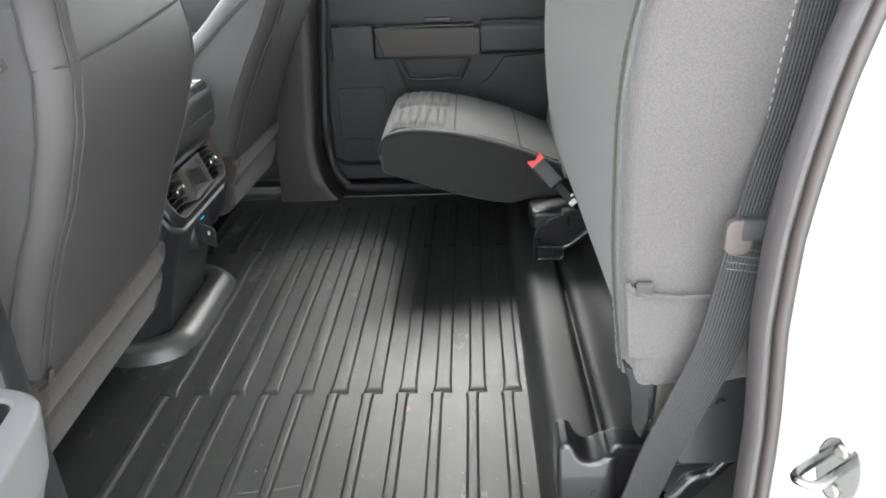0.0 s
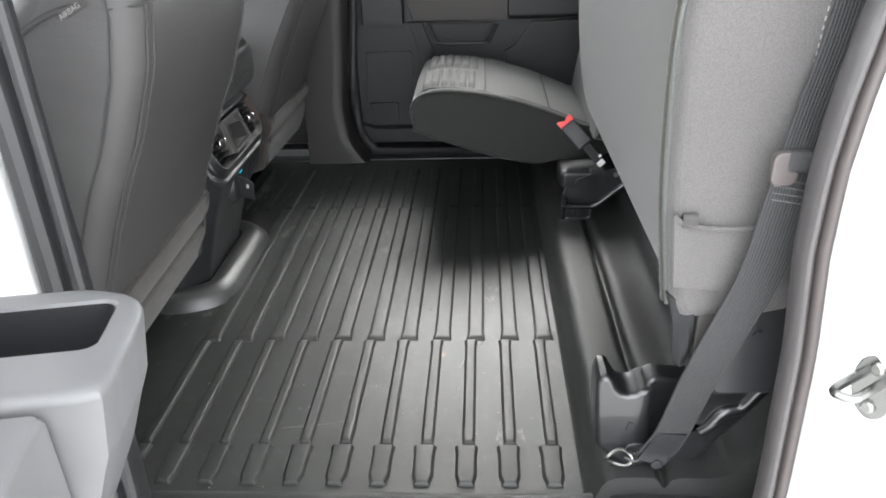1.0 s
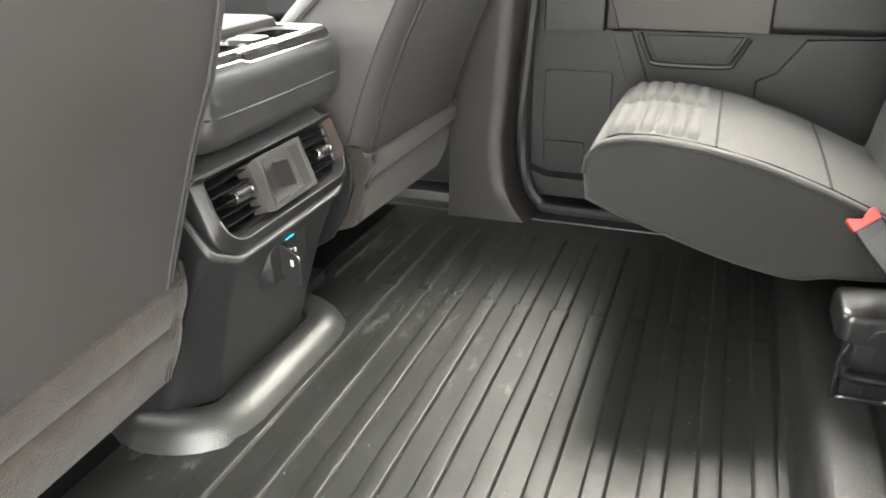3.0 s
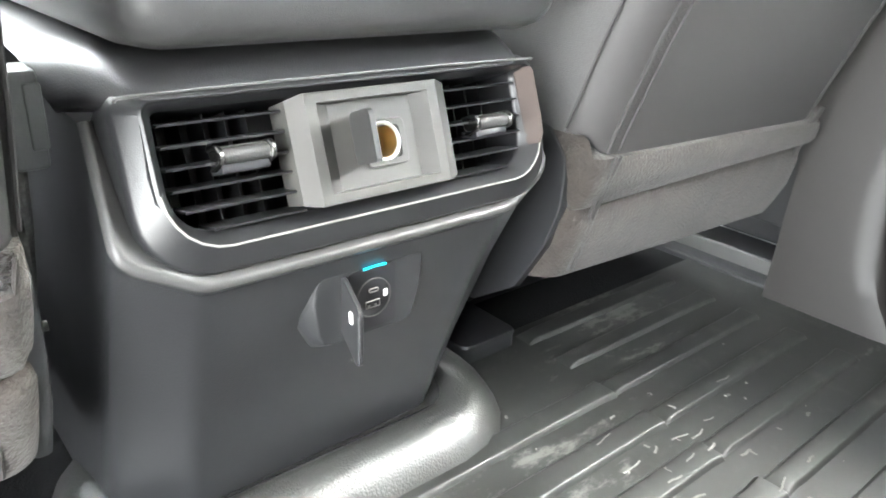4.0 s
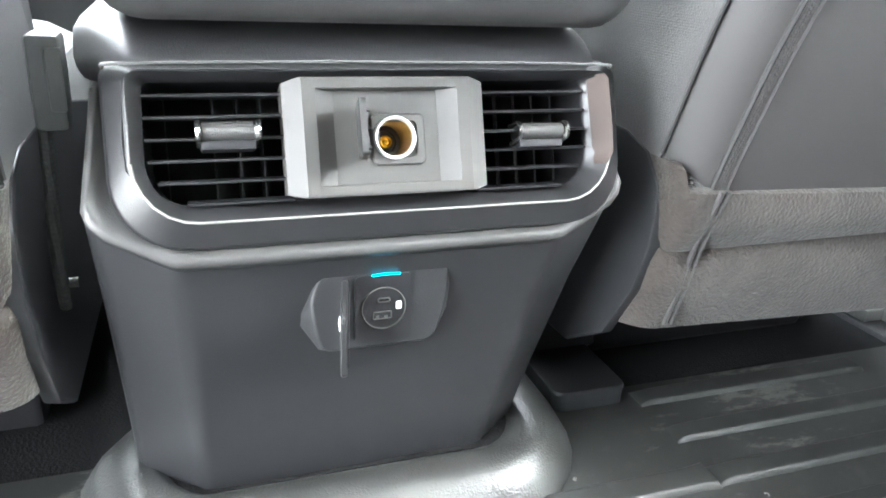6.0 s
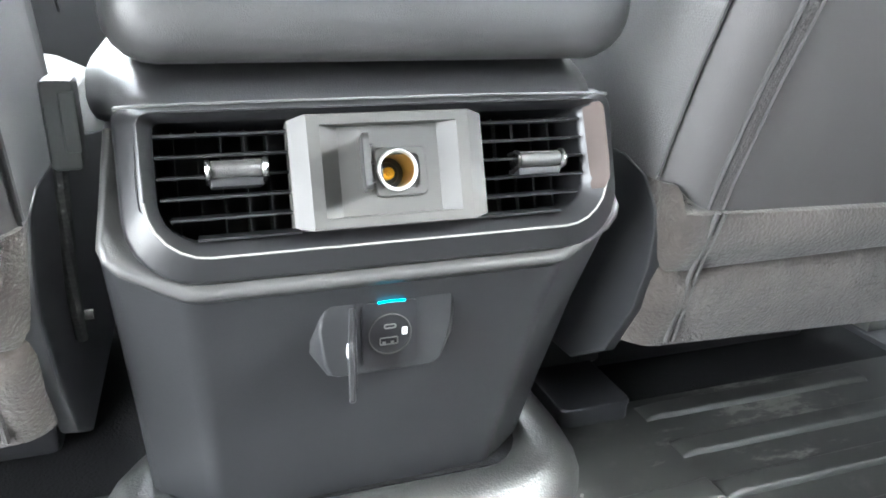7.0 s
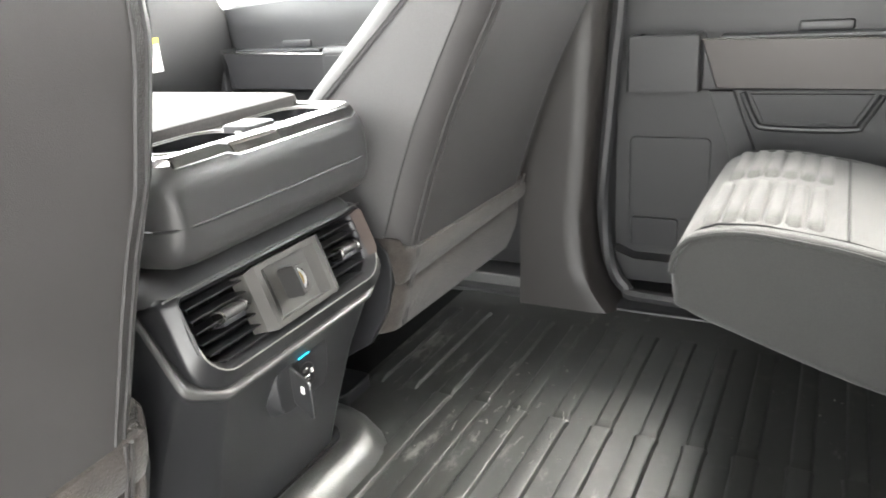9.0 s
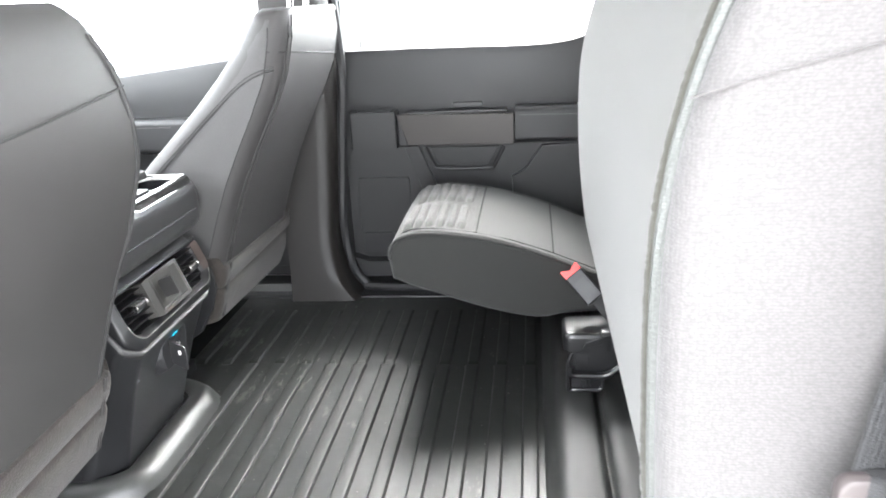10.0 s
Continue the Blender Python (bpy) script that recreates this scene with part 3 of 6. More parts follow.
        well = [ring_in(1.0, 0.543), ring_in(0.985, 0.534), ring_in(0.93, 0.475), ring_in(0.8, 0.468)]
        a0, a1 = 0.052, 0.19
    else:
        pk = rrect((a0 + a1) / 2 - 0.002, 0.03, (a1 - a0) / 2 - 0.016, 0.024, 0.012)
        po = rrect((a0 + a1) / 2, 0.03, (a1 - a0) / 2, 0.036, 0.006)
        rings = [[(x, y, t1) for x, y in po], [(x, y, t0 - 0.006) for x, y in po],
                 [(x + (0.004 if x < (a0 + a1) / 2 else -0.004), y * 0.97, t0) for x, y in po],
                 [(x, y, t0) for x, y in pk], [(x, y, t0 - 0.012) for x, y in pk],
                 [((x - (a0 + a1) / 2) * 0.86 + (a0 + a1) / 2, (y - 0.03) * 0.8 + 0.03, t0 - 0.055) for x, y in pk]]
    loft(b, rings, caps=not is_open)
    put(b, "armrest_cap", M_ARMREST_LIT if is_open else M_DOOR, "grey armrest cap with a pocket")
    if is_open:
        # pocket keeps the dark plastic; only the cap carries the daylight colour
        b = bmesh.new()
        loft(b, well)
        tops = [f for f in b.faces if all(abs(v.co.z - 0.543) < 1e-5 for v in f.verts)]
        bmesh.ops.delete(b, geom=tops, context="FACES")
        put(b, "cap_pocket", M_PLASTIC, "inside of the pocket in plain dark plastic")
        # long grip recess behind the cap, with a slanting grip bar
        b = bmesh.new()
        cx, cy = 0.355, 0.0565
        outer = rrect(cx, cy, 0.1525, 0.0765, 0.008)
        hole = rrect(cx, cy - 0.01, 0.132, 0.044, 0.016)
        loft(b, [[(x, y, 0.44) for x, y in outer], [(x, y, 0.531) for x, y in outer], [(cx + (x - cx) * 0.98, cy + (y - cy) * 0.95, 0.537) for x, y in outer],
                 [(x, y, 0.537) for x, y in hole], [(x, y, 0.53) for x, y in hole], [(cx + (x - cx) * 0.95, cy - 0.01 + (y - cy + 0.01) * 0.9, 0.462) for x, y in hole]])
        put(b, "grip_recess", M_ARMREST_LIT, "grey grip recess in the armrest")
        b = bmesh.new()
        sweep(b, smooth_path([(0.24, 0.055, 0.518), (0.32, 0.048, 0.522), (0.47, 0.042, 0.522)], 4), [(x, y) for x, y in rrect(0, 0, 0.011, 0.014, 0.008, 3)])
        put(b, "grip_bar", M_ARMREST_LIT, "rounded grip bar")
        place = lambda s2, d, z: inner_place(s2, d + arm, z)
    if is_open:
        a1 = 0.50
        a2 = 0.60
    b = bmesh.new()
    prism(b, [(a1 + 0.0, 0.542), (a1 + 0.03, 0.452), (a2, 0.448), (a2, 0.534)], 0.045, 0.062, bevel=0.004)
    put(b, "silver_trim", M_PLASTIC_SOFT if front else M_SILVER, "trim panel" if front else "satin silver trim panel")
    # chrome rod that paints the highlight on the trim's upper edge
    b = bmesh.new()
    rod(b, (a1 + 0.004, 0.0605, 0.5425), (a2 - 0.002, 0.0605, 0.5345), 0.0014, 8)
    put(b, "trim_highlight", M_CHROME_CLIP, "thin bright rod for the highlight along the trim")
    b = bmesh.new()
    box(b, a1, a2, -0.01, 0.052, 0.446, 0.536, 0.006)
    box(b, a1 + 0.03, a2 - 0.02, 0.0, 0.045, 0.536, 0.546, 0.003)
    put(b, "switch_panel", M_BLACK, "black window switch panel")
    b = bmesh.new()
    box(b, a1 + 0.16, a1 + 0.25, -0.005, 0.012, 0.545, 0.565, 0.005)
    put(b, "inner_handle", M_BLACK, "black inner door handle")
    b = bmesh.new()
    ring = rrect(0.03, 0.5, 0.036, 0.052, 0.018)
    rings = []
    for s, k in ((a2 + 0.002, 0.96), (a2 + 0.008, 1.0), (a2 + 0.2, 1.0), (a2 + 0.27, 0.9), (L - 0.01, 0.72)):
        rings.append([(s, 0.03 + (d - 0.03) * k, 0.5 + (z - 0.5) * k) for d, z in ring])
    loft(b, rings)
    pad = put(b, "armrest_pad", M_DOOR, "padded vinyl armrest")
    b = bmesh.new()
    dashes(b, [Vector((a2 + 0.014 + 0.0016 * i, 0.0675, 0.531 - 0.00002 * i)) for i in range(110)], 0.0006, 3, 2)
    put(b, "pad_stitching", M_STITCH, "pale stitched seam", parent=pad)
    # raised speaker panel, slanted rib, pull cup, pocket
    place = inner_place
    b = bmesh.new()
    prism(b, rrect(0.127 + (0.3 if front else 0), 0.255, 0.082, 0.088, 0.012), -0.006, 0.005, bevel=0.004)
    put(b, "speaker_panel", M_DOOR, "raised speaker panel")
    sh = 0.28 if front else 0
    b = bmesh.new()
    prism(b, [(0.20 + sh, 0.44), (0.245 + sh, 0.44), (0.30 + sh, 0.30), (0.26 + sh, 0.27)], -0.01, 0.012, bevel=0.005)
    put(b, "slanted_rib", M_DOOR)
    b = bmesh.new()
    tube(b, smooth_path([(0.262 + sh, 0.006, 0.435), (0.285 + sh, 0.006, 0.385), (0.31 + sh, 0.006, 0.368), (0.45 + sh, 0.006, 0.367), (0.47 + sh, 0.006, 0.38), (0.497 + sh, 0.006, 0.43)], 5), 0.0065)
    put(b, "pull_cup_rim", M_DOOR, "dark rim of the pull cup")
    b = bmesh.new()
    prism(b, [(0.275 + sh, 0.432), (0.30 + sh, 0.378), (0.455 + sh, 0.376), (0.485 + sh, 0.432)], -0.02, 0.004, bevel=0.004)
    put(b, "pull_cup", M_DOOR)
    b = bmesh.new()
    prism(b, [(0.52 + sh, 0.34), (0.56 + sh, 0.36), (0.61 + sh, 0.432), (L - 0.02, 0.44), (L - 0.02, 0.06), (0.53 + sh, 0.06)], -0.01, 0.014, bevel=0.006)
    put(b, "raised_panel", M_DOOR)
    b = bmesh.new()
    prism(b, [(0.02, 0.035), (0.02, 0.10), (0.06, 0.085), (0.30, 0.085), (0.62, 0.085), (0.66, 0.035)], -0.005, 0.045, bevel=0.008)
    put(b, "map_pocket", M_DOOR, "dark plastic door pocket")
    b = bmesh.new()
    prism(b, rrect(0.10, 0.135, 0.05, 0.032, 0.008), -0.006, 0.008, bevel=0.003)
    put(b, "pocket_recess", M_BLACK)
    # window with frame and lock pin
    b = bmesh.new()
    x0, x1 = 0.0, L
    box(b, x0, x0 + 0.035, -0.06, -0.02, 0.71, window_top, 0.006)
    box(b, x1 - 0.05, x1, -0.06, -0.02, 0.74, window_top, 0.006)
    box(b, x0, x1, -0.06, -0.02, window_top, window_top + 0.04, 0.006)
    put(b, "window_frame", M_SEAL_DARK, "black window frame")
    b = bmesh.new()
    box(b, x0 + 0.03, x1 - 0.04, -0.05, -0.045, 0.68, window_top + 0.005)
    pane = put(b, "window_pane", M_GLASS, "clear window pane")
    pane.visible_shadow = False
    if not front:
        b = bmesh.new()
        loft(b, [[(0.085 + x, -0.03 + y, z) for x, y in circle(r, 8)] for z, r in ((0.715, 0.004), (0.745, 0.004), (0.752, 0.002))])
        put(b, "lock_pin", M_BLACK)
    return th


make_door("rear_door", lambda s, d, z: (-0.418 + s, 0.935 - d, z), "closed dark grey rear door with silver armrest trim", 1.15)
DA = Vector((0.18, -0.984, 0))
DB = Vector((0.984, 0.18, 0))
DH = Vector((-0.296, -1.05, 0)) - DA * 0.052 - DB * (0.066 + 0.085)
make_door("open_rear_door", lambda s, d, z: tuple(DH + DA * s + DB * d + Vector((0, 0, z - 0.012))), "open rear door with dark grey armrest and pocket", 1.15, is_open=True)
make_door("front_door", lambda s, d, z: (-1.50 + s, 0.935 - d, z), "closed front door with pale lit trim", 1.12, True)

# ---- floor mat ----
mat_thing = thing("floor_mat", (-0.2, C, 0.0), "ribbed black rubber floor mat with dusty scuffs", "floor mat")
bm = bmesh.new()
box(bm, -0.72, 0.182, -0.765, 0.80, -0.004, 0.0)
part("base_sheet", bm, M_MAT, mat_thing)


def rib_mesh(name, w, w_end, y0, y1, h, ramp=0.007):
    """A raised bar along y whose near end may be wider and whose rim slopes."""
    b = bmesh.new()
    rim = [(-0.0012, -0.001), (-0.0004, 0.10), (0.0010, 0.42), (0.0024, 0.76), (0.0038, 0.96), (0.0052, 1.0)]
    ys = [(y0, w_end, 0.0), (y0 + ramp * 0.45, w_end - 0.0014, 0.75), (y0 + ramp, w_end - 0.0022, 1.0), (y0 + ramp + 0.001, w_end - 0.0022, 1.0), (y0 + ramp + 0.014, w, 1.0), (y1 - 0.022, w, 1.0), (y1 - 0.004, w + 0.004, 1.0), (y1 - 0.003, w + 0.004, 1.0), (y1, w + 0.004, 0.0)]
    rings = []
    for y, ww, k in ys:
        o = (ww - w) / 2
        rings.append([(o - d, y, -0.001 if z < 0 else h * k * z) for d, z in rim] + [(o - ww + d, y, -0.001 if z < 0 else h * k * z) for d, z in rim[::-1]])
    loft(b, rings)
    me = bpy.data.meshes.new(name)
    bmesh.ops.recalc_face_normals(b, faces=b.faces)
    b.to_mesh(me)
    b.free()
    me.materials.append(M_MAT)
    for p in me.polygons:
        p.use_smooth = True
    me.set_sharp_from_angle(angle=radians(65))
    return me


def rib_row(me, xs):
    for x in xs:
        ob = new("rib", me)
        ob.parent = mat_thing
        ob.matrix_parent_inverse = mat_thing.matrix_basis.inverted()
        ob.location = (x, 0, 0)


# ---- centre console ----
con = thing("centre_console", (-0.75, C, 0.03), "dark grey plastic centre console with rear vents and outlets", "centre console")


# the inclined face that holds vents and outlet: u across, v up the face, n outwards
FV = Vector((-0.34, 0, 0.9404))
FN = Vector((0.9404, 0, 0.34))
FO = Vector((-0.5535, 0.029, 0.3525))


def face(u, v, n):
    return tuple(FO + Vector((0, u, 0)) + FV * v + FN * n)


def on_face(b):
    for v in b.verts:
        v.co = Vector(face(*v.co))
    return b


def outline(hu, vt, vb, rt=0.008, rb=0.045, cu=0.004):
    return rrect(cu, (vt + vb) / 2, hu, (vt - vb) / 2, (rt, rt, rb, rb), 6)


def u_line(hu, vb, rb, n, top=0.042):
    """A U on the face: down one end, along the lower edge with slanting corners (scaled by rb), up the other end."""
    half_u = [(hu, top), (hu, vb + 0.040 * rb), (hu - 0.003 * rb, vb + 0.031 * rb), (hu - 0.011 * rb, vb + 0.0225 * rb), (hu - 0.046 * rb, vb + 0.0036 * rb), (hu - 0.052 * rb, vb + 0.0010 * rb), (hu - 0.062 * rb, vb)]
    half_u[0] = (hu - 0.008, top)
    line = half_u + [(-u, v) for u, v in half_u[::-1]]
    return [(u - 0.003, v, n - (0.03 if i in (0, len(line) - 1) else 0.0)) for i, (u, v) in enumerate(line)]


# the shell below: a rounded ledge that frames the vents like a U, then the body down to the floor
bm = bmesh.new()
loft(bm, [u_line(0.166, -0.056, 0.97, -0.024), u_line(0.177, -0.0635, 0.97, -0.0185), u_line(0.1845, -0.0715, 0.97, -0.0095), u_line(0.1870, -0.0745, 0.97, -0.0085), u_line(0.1895, -0.0775, 0.97, -0.0105), u_line(0.1905, -0.0790, 1.0, -0.0145)], caps=False, loop=False)
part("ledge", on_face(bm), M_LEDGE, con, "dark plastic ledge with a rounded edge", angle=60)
foot = [(-1.40, 0.184), (-0.80, 0.184), (-0.70, 0.184), (-0.684, 0.181), (-0.674, 0.174), (-0.640, 0.133), (-0.634, 0.127), (-0.631, 0.118)]
foot = [(x - 0.004, 0.020 + y) for x, y in foot] + [(x, 0.020 - y) for x, y in foot[::-1]]
tops = [Vector(face(*p)) for p in u_line(0.1905, -0.0790, 1.0, -0.0145)]
tops = [Vector((-1.40, C + 0.186, 0.42))] + tops + [Vector((-1.40, C - 0.192, 0.42))]
bm = bmesh.new()
rings = []
for k, bulge in ((0.0, 0.0), (0.02, -0.0065), (0.3, -0.0105), (0.65, -0.007), (1.0, 0.0)):
    rings.append([(p.x + (q[0] - p.x) * k + bulge, p.y + (q[1] - p.y) * k, p.z * (1 - k)) for p, q in zip(tops, foot)])
loft(bm, rings, caps=False, loop=False)
part("lower_body", bm, M_PLASTIC, con, angle=28)

# the vent frame: slopes out to a thin edge line, then falls into a bowl
bm = bmesh.new()
rings = [[(u, v, -0.05) for u, v in outline(0.181, 0.056, -0.068, 0.02, 0.046)], [(u, v, -0.014) for u, v in outline(0.181, 0.055, -0.068, 0.014, 0.046)],
         [(u, v, -0.009) for u, v in outline(0.1795, 0.052, -0.0665, 0.012, 0.045)], [(u, v, -0.0065) for u, v in outline(0.178, 0.050, -0.065, 0.012, 0.044)],
         [(u, v, 0.0025) for u, v in outline(0.168, 0.045, -0.0525, 0.009, 0.04)], [(u, v, 0.004) for u, v in outline(0.1655, 0.044, -0.0505, 0.008, 0.038)],
         [(u, v, 0.003) for u, v in outline(0.164, 0.043, -0.049, 0.008, 0.037)],
         [(u, v, -0.007) for u, v in outline(0.1550, 0.0395, -0.0400, 0.006, 0.028, 0.001)], [(u, v, -0.011) for u, v in outline(0.1535, 0.0390, -0.0385, 0.006, 0.026, 0.0)],
         [(u, v, -0.075) for u, v in outline(0.1520, 0.0385, -0.0380, 0.006, 0.026, 0.0)]]
loft(bm, rings, caps=False)
part("vent_frame", on_face(bm), M_PLASTIC_SOFT, con, "dark satin vent surround", angle=50)
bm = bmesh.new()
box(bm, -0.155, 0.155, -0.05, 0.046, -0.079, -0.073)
part("vent_cavity", on_face(bm), M_SHADE_BLACK, con, "vent cavity coloured near-black for its shade")
bm = bmesh.new()
ol = [p for p in outline(0.1652, 0.0437, -0.0502, 0.008, 0.038)]
lo = [p for p in ol if p[1] < 0.03]
lo = sorted([p for p in lo if p[0] < 0], key=lambda p: -p[1]) + sorted([p for p in lo if p[0] > 0], key=lambda p: p[1])
tube(bm, [face(u, v, 0.0040) for u, v in lo], 0.0009, 6, up=tuple(FN))
part("rim_line", bm, M_RIM, con, "bright thin rim line")
for s in (-1, 1):
    bm = bmesh.new()
    rings = []
    o = 0.008 if s > 0 else 0.0
    for v, a, b2 in ((0.0415, 0.1530, 0.1600), (0.038, 0.1525, 0.1630), (0.0, 0.1540, 0.1645), (-0.016, 0.1545, 0.1640), (-0.024, 0.1530, 0.1590)):
        rings.append([(s * (a + o * 0.6), v, -0.0042 if s > 0 else -0.009), (s * (b2 + o * 0.75), v, 0.0072 if s > 0 else 0.0032), (s * (b2 + o * 0.75 + 0.001), v, 0.001), (s * (a + o * 0.6 + 0.003), v, -0.014)])
    loft(bm, rings)
    part("side_trim", on_face(bm), M_TRIM if s > 0 else M_PLASTIC_SOFT, con, "satin rose-grey end trim" if s > 0 else "dark satin end trim")
for s in (-1, 1):
    for k in range(6):
        v = 0.0300 - 0.0137 * k
        bm = bmesh.new()
        short = (0, 0, 0, 0.001, 0.006, 0.022)[k]
        a, b2 = 0.064, 0.1525 - short
        prism(bm, [(v - 0.0009, -0.002), (v + 0.0006, -0.0014), (v + 0.0012, -0.003), (v + 0.0038, -0.030), (v + 0.0016, -0.030)], s * a, s * b2, axis="x")
        part("vent_slat", on_face(bm), M_PLASTIC_SOFT, con)
    # vanes take the same near-black, so they sink into the painted shade
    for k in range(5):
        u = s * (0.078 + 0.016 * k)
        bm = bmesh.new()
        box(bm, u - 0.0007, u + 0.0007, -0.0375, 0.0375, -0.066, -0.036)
        part("vent_vane", on_face(bm), M_SHADE_BLACK, con)
    # slider: a knurled half-round grip between chrome end clips
    cu, cv = (0.113, 0.0008) if s > 0 else (-0.103, 0.0062)
    bm = bmesh.new()
    grip = [(-0.0062, -0.010), (-0.0062, 0.002)] + [(0.0056 * math.cos(a) , 0.0035 + 0.0066 * math.sin(a)) for a in [math.pi * (1.08 - 1.16 * i / 12) for i in range(13)]] + [(0.0062, 0.002), (0.0062, -0.010)]
    grip = [(cv + p, q) for p, q in grip]
    prism(bm, grip, cu - 0.0158, cu + 0.0158, axis="x")
    knob = part("vent_knob", on_face(bm), M_KNURL, con, "knurled grey vent slider")
    # black block below the grip, painting the shade under it
    bm = bmesh.new()
    box(bm, cu - 0.017, cu + 0.017, cv - 0.0115, cv - 0.0050, -0.016, 0.0045, 0.0015)
    part("knob_shade", on_face(bm), M_BLACK, knob, "black block for the shade under the slider")
    for e in (-1, 1):
        bm = bmesh.new()
        clip = [face(cu + e * 0.0182, cv + p, q) for p, q in [(0.0052, -0.008), (0.0056, 0.003)] + [(0.0058 * math.cos(a), 0.0042 + 0.0068 * math.sin(a)) for a in [math.pi * (0.1 + 0.8 * i / 8) for i in range(9)]] + [(-0.0062, 0.002), (-0.0078, -0.002), (-0.0075, -0.007)]]
        tube(bm, clip, 0.0017, 8, up=(0, 1, 0.05))
        part("knob_end", bm, M_CHROME_CLIP, knob, "chrome knob end clip")
        bm = bmesh.new()
        prism(bm, [(cv + p, q) for p, q in rrect(0.0, 0.0, 0.0052, 0.0085, 0.004, 3)], cu + e * 0.0160, cu + e * 0.0180, axis="x")
        part("knob_cheek", on_face(bm), M_CHROME_DIM, knob, "satin metal cheek")

# outlet plate: raised, with a stepped recess
bm = bmesh.new()
pts = lambda hu, hv, n, cu=0.0: [(-hu + cu, -hv, n), (hu + cu, -hv, n), (hu + cu, hv, n), (-hu + cu, hv, n)]
loft(bm, [pts(0.068, 0.0350, -0.02), pts(0.069, 0.0354, 0.004), pts(0.0688, 0.0356, 0.005), pts(0.0575, 0.0388, 0.0105), pts(0.0568, 0.0376, 0.011), pts(0.0482, 0.0318, 0.011), pts(0.0478, 0.0314, 0.0106),
          pts(0.036, 0.0310, 0.003), pts(0.0355, 0.0305, 0.0028)], caps=False)
SU, SV = 0.0042, -0.001
sq, ci = [], []
turns = [2 * math.pi * (i + 0.5) / 28 for i in range(28)] + [math.atan2(sy * 0.0305 - SV, sx * 0.0355 - SU) % (2 * math.pi) for sx in (-1, 1) for sy in (-1, 1)]
for a in sorted(turns):
    dx, dy = math.cos(a), math.sin(a)
    k = min((0.0355 - SU) / dx if dx > 0 else (-0.0355 - SU) / dx, (0.0305 - SV) / dy if dy > 0 else (-0.0305 - SV) / dy)
    sq.append((SU + k * dx, SV + k * dy, 0.0028))
    ci.append((SU + 0.0124 * dx, SV + 0.0124 * dy, 0.0028))
loft(bm, [sq, ci], caps=False)
plate = part("outlet_plate", on_face(bm), M_PLATE, con, "warm grey outlet plate with a stepped recess", angle=20)
bm = bmesh.new()
loft(bm, [[(u + 0.007, v - 0.002, n) for u, v in rrect(0, 0, h, h * 0.92, 0.004)] for h, n in ((0.0185, 0.002), (0.0185, 0.0048), (0.0178, 0.0056), (0.0132, 0.0056), (0.0128, 0.004))], caps=False)
part("socket_base", on_face(bm), M_PLATE, plate)
bm = bmesh.new()
SU, SV = 0.0042, -0.001
rr = [(0.0122, 0.0056), (0.0132, 0.0078), (0.0138, 0.0082), (0.0145, 0.0074), (0.0146, 0.005)]
loft(bm, [[(SU + u, SV + v, n) for u, v in circle(r, 28)] for r, n in rr], caps=False)
part("socket_ring", on_face(bm), M_WHITE, plate, "white socket ring")
bm = bmesh.new()
loft(bm, [[(SU + u, SV + v, n) for u, v in circle(r, 28)] for r, n in ((0.0123, 0.0056), (0.0119, -0.002), (0.0116, -0.024))], caps=False)
part("socket_tube", on_face(bm), M_BRASS, plate, "brass-lined 12 volt socket")
bm = bmesh.new()
loft(bm, [[(SU + u, SV + v, n) for u, v in circle(r, 28)] for r, n in ((0.0117, -0.023), (0.0085, -0.0235), (0.008, -0.026), (0.0004, -0.026))], caps=False)
part("socket_floor", on_face(bm), M_BLACK, plate, "black socket floor")
bm = bmesh.new()
loft(bm, [[(SU + u, SV + v, n) for u, v in circle(r, 16)] for r, n in ((0.0045, -0.026), (0.0045, -0.020), (0.0035, -0.0195), (0.0025, -0.0205), (0.0018, -0.018), (0.0003, -0.0175))], caps=False)
part("socket_pin", on_face(bm), M_GOLD, plate, "golden contact pin")
bm = bmesh.new()
FLAP_U = lambda n: -0.0160 - (n - 0.004) * 0.16
flap = rrect(0.0215, 0.0035, 0.0175, 0.0185, (0.006, 0.006, 0.003, 0.003))
rim_in = rrect(0.0215, 0.0035, 0.0155, 0.0165, (0.005, 0.005, 0.002, 0.002))
loft(bm, [[(FLAP_U(n) - 0.0050, v, n) for n, v in rim_in], [(FLAP_U(n) - 0.0042, v, n) for n, v in flap], [(FLAP_U(n), v, n) for n, v in flap], [(FLAP_U(n), v, n) for n, v in rim_in], [(FLAP_U(n) - 0.0028, v, n) for n, v in rim_in]])
socket_flap = part("socket_flap", on_face(bm), M_FLAP, plate, "open black socket flap")
bm = bmesh.new()
loft(bm, [[(FLAP_U(n) - q, v, n) for n, v in rrect(0.0215, 0.0035, 0.0150, 0.0160, 0.004)] for q in (0.0025, 0.0012)])
for k in range(3):
    box(bm, -0.0200, -0.0177, -0.010 + 0.012 * k, -0.0085 + 0.012 * k, 0.012, 0.031)
part("flap_lining", on_face(bm), M_BLACK, socket_flap, "black rubber flap lining")

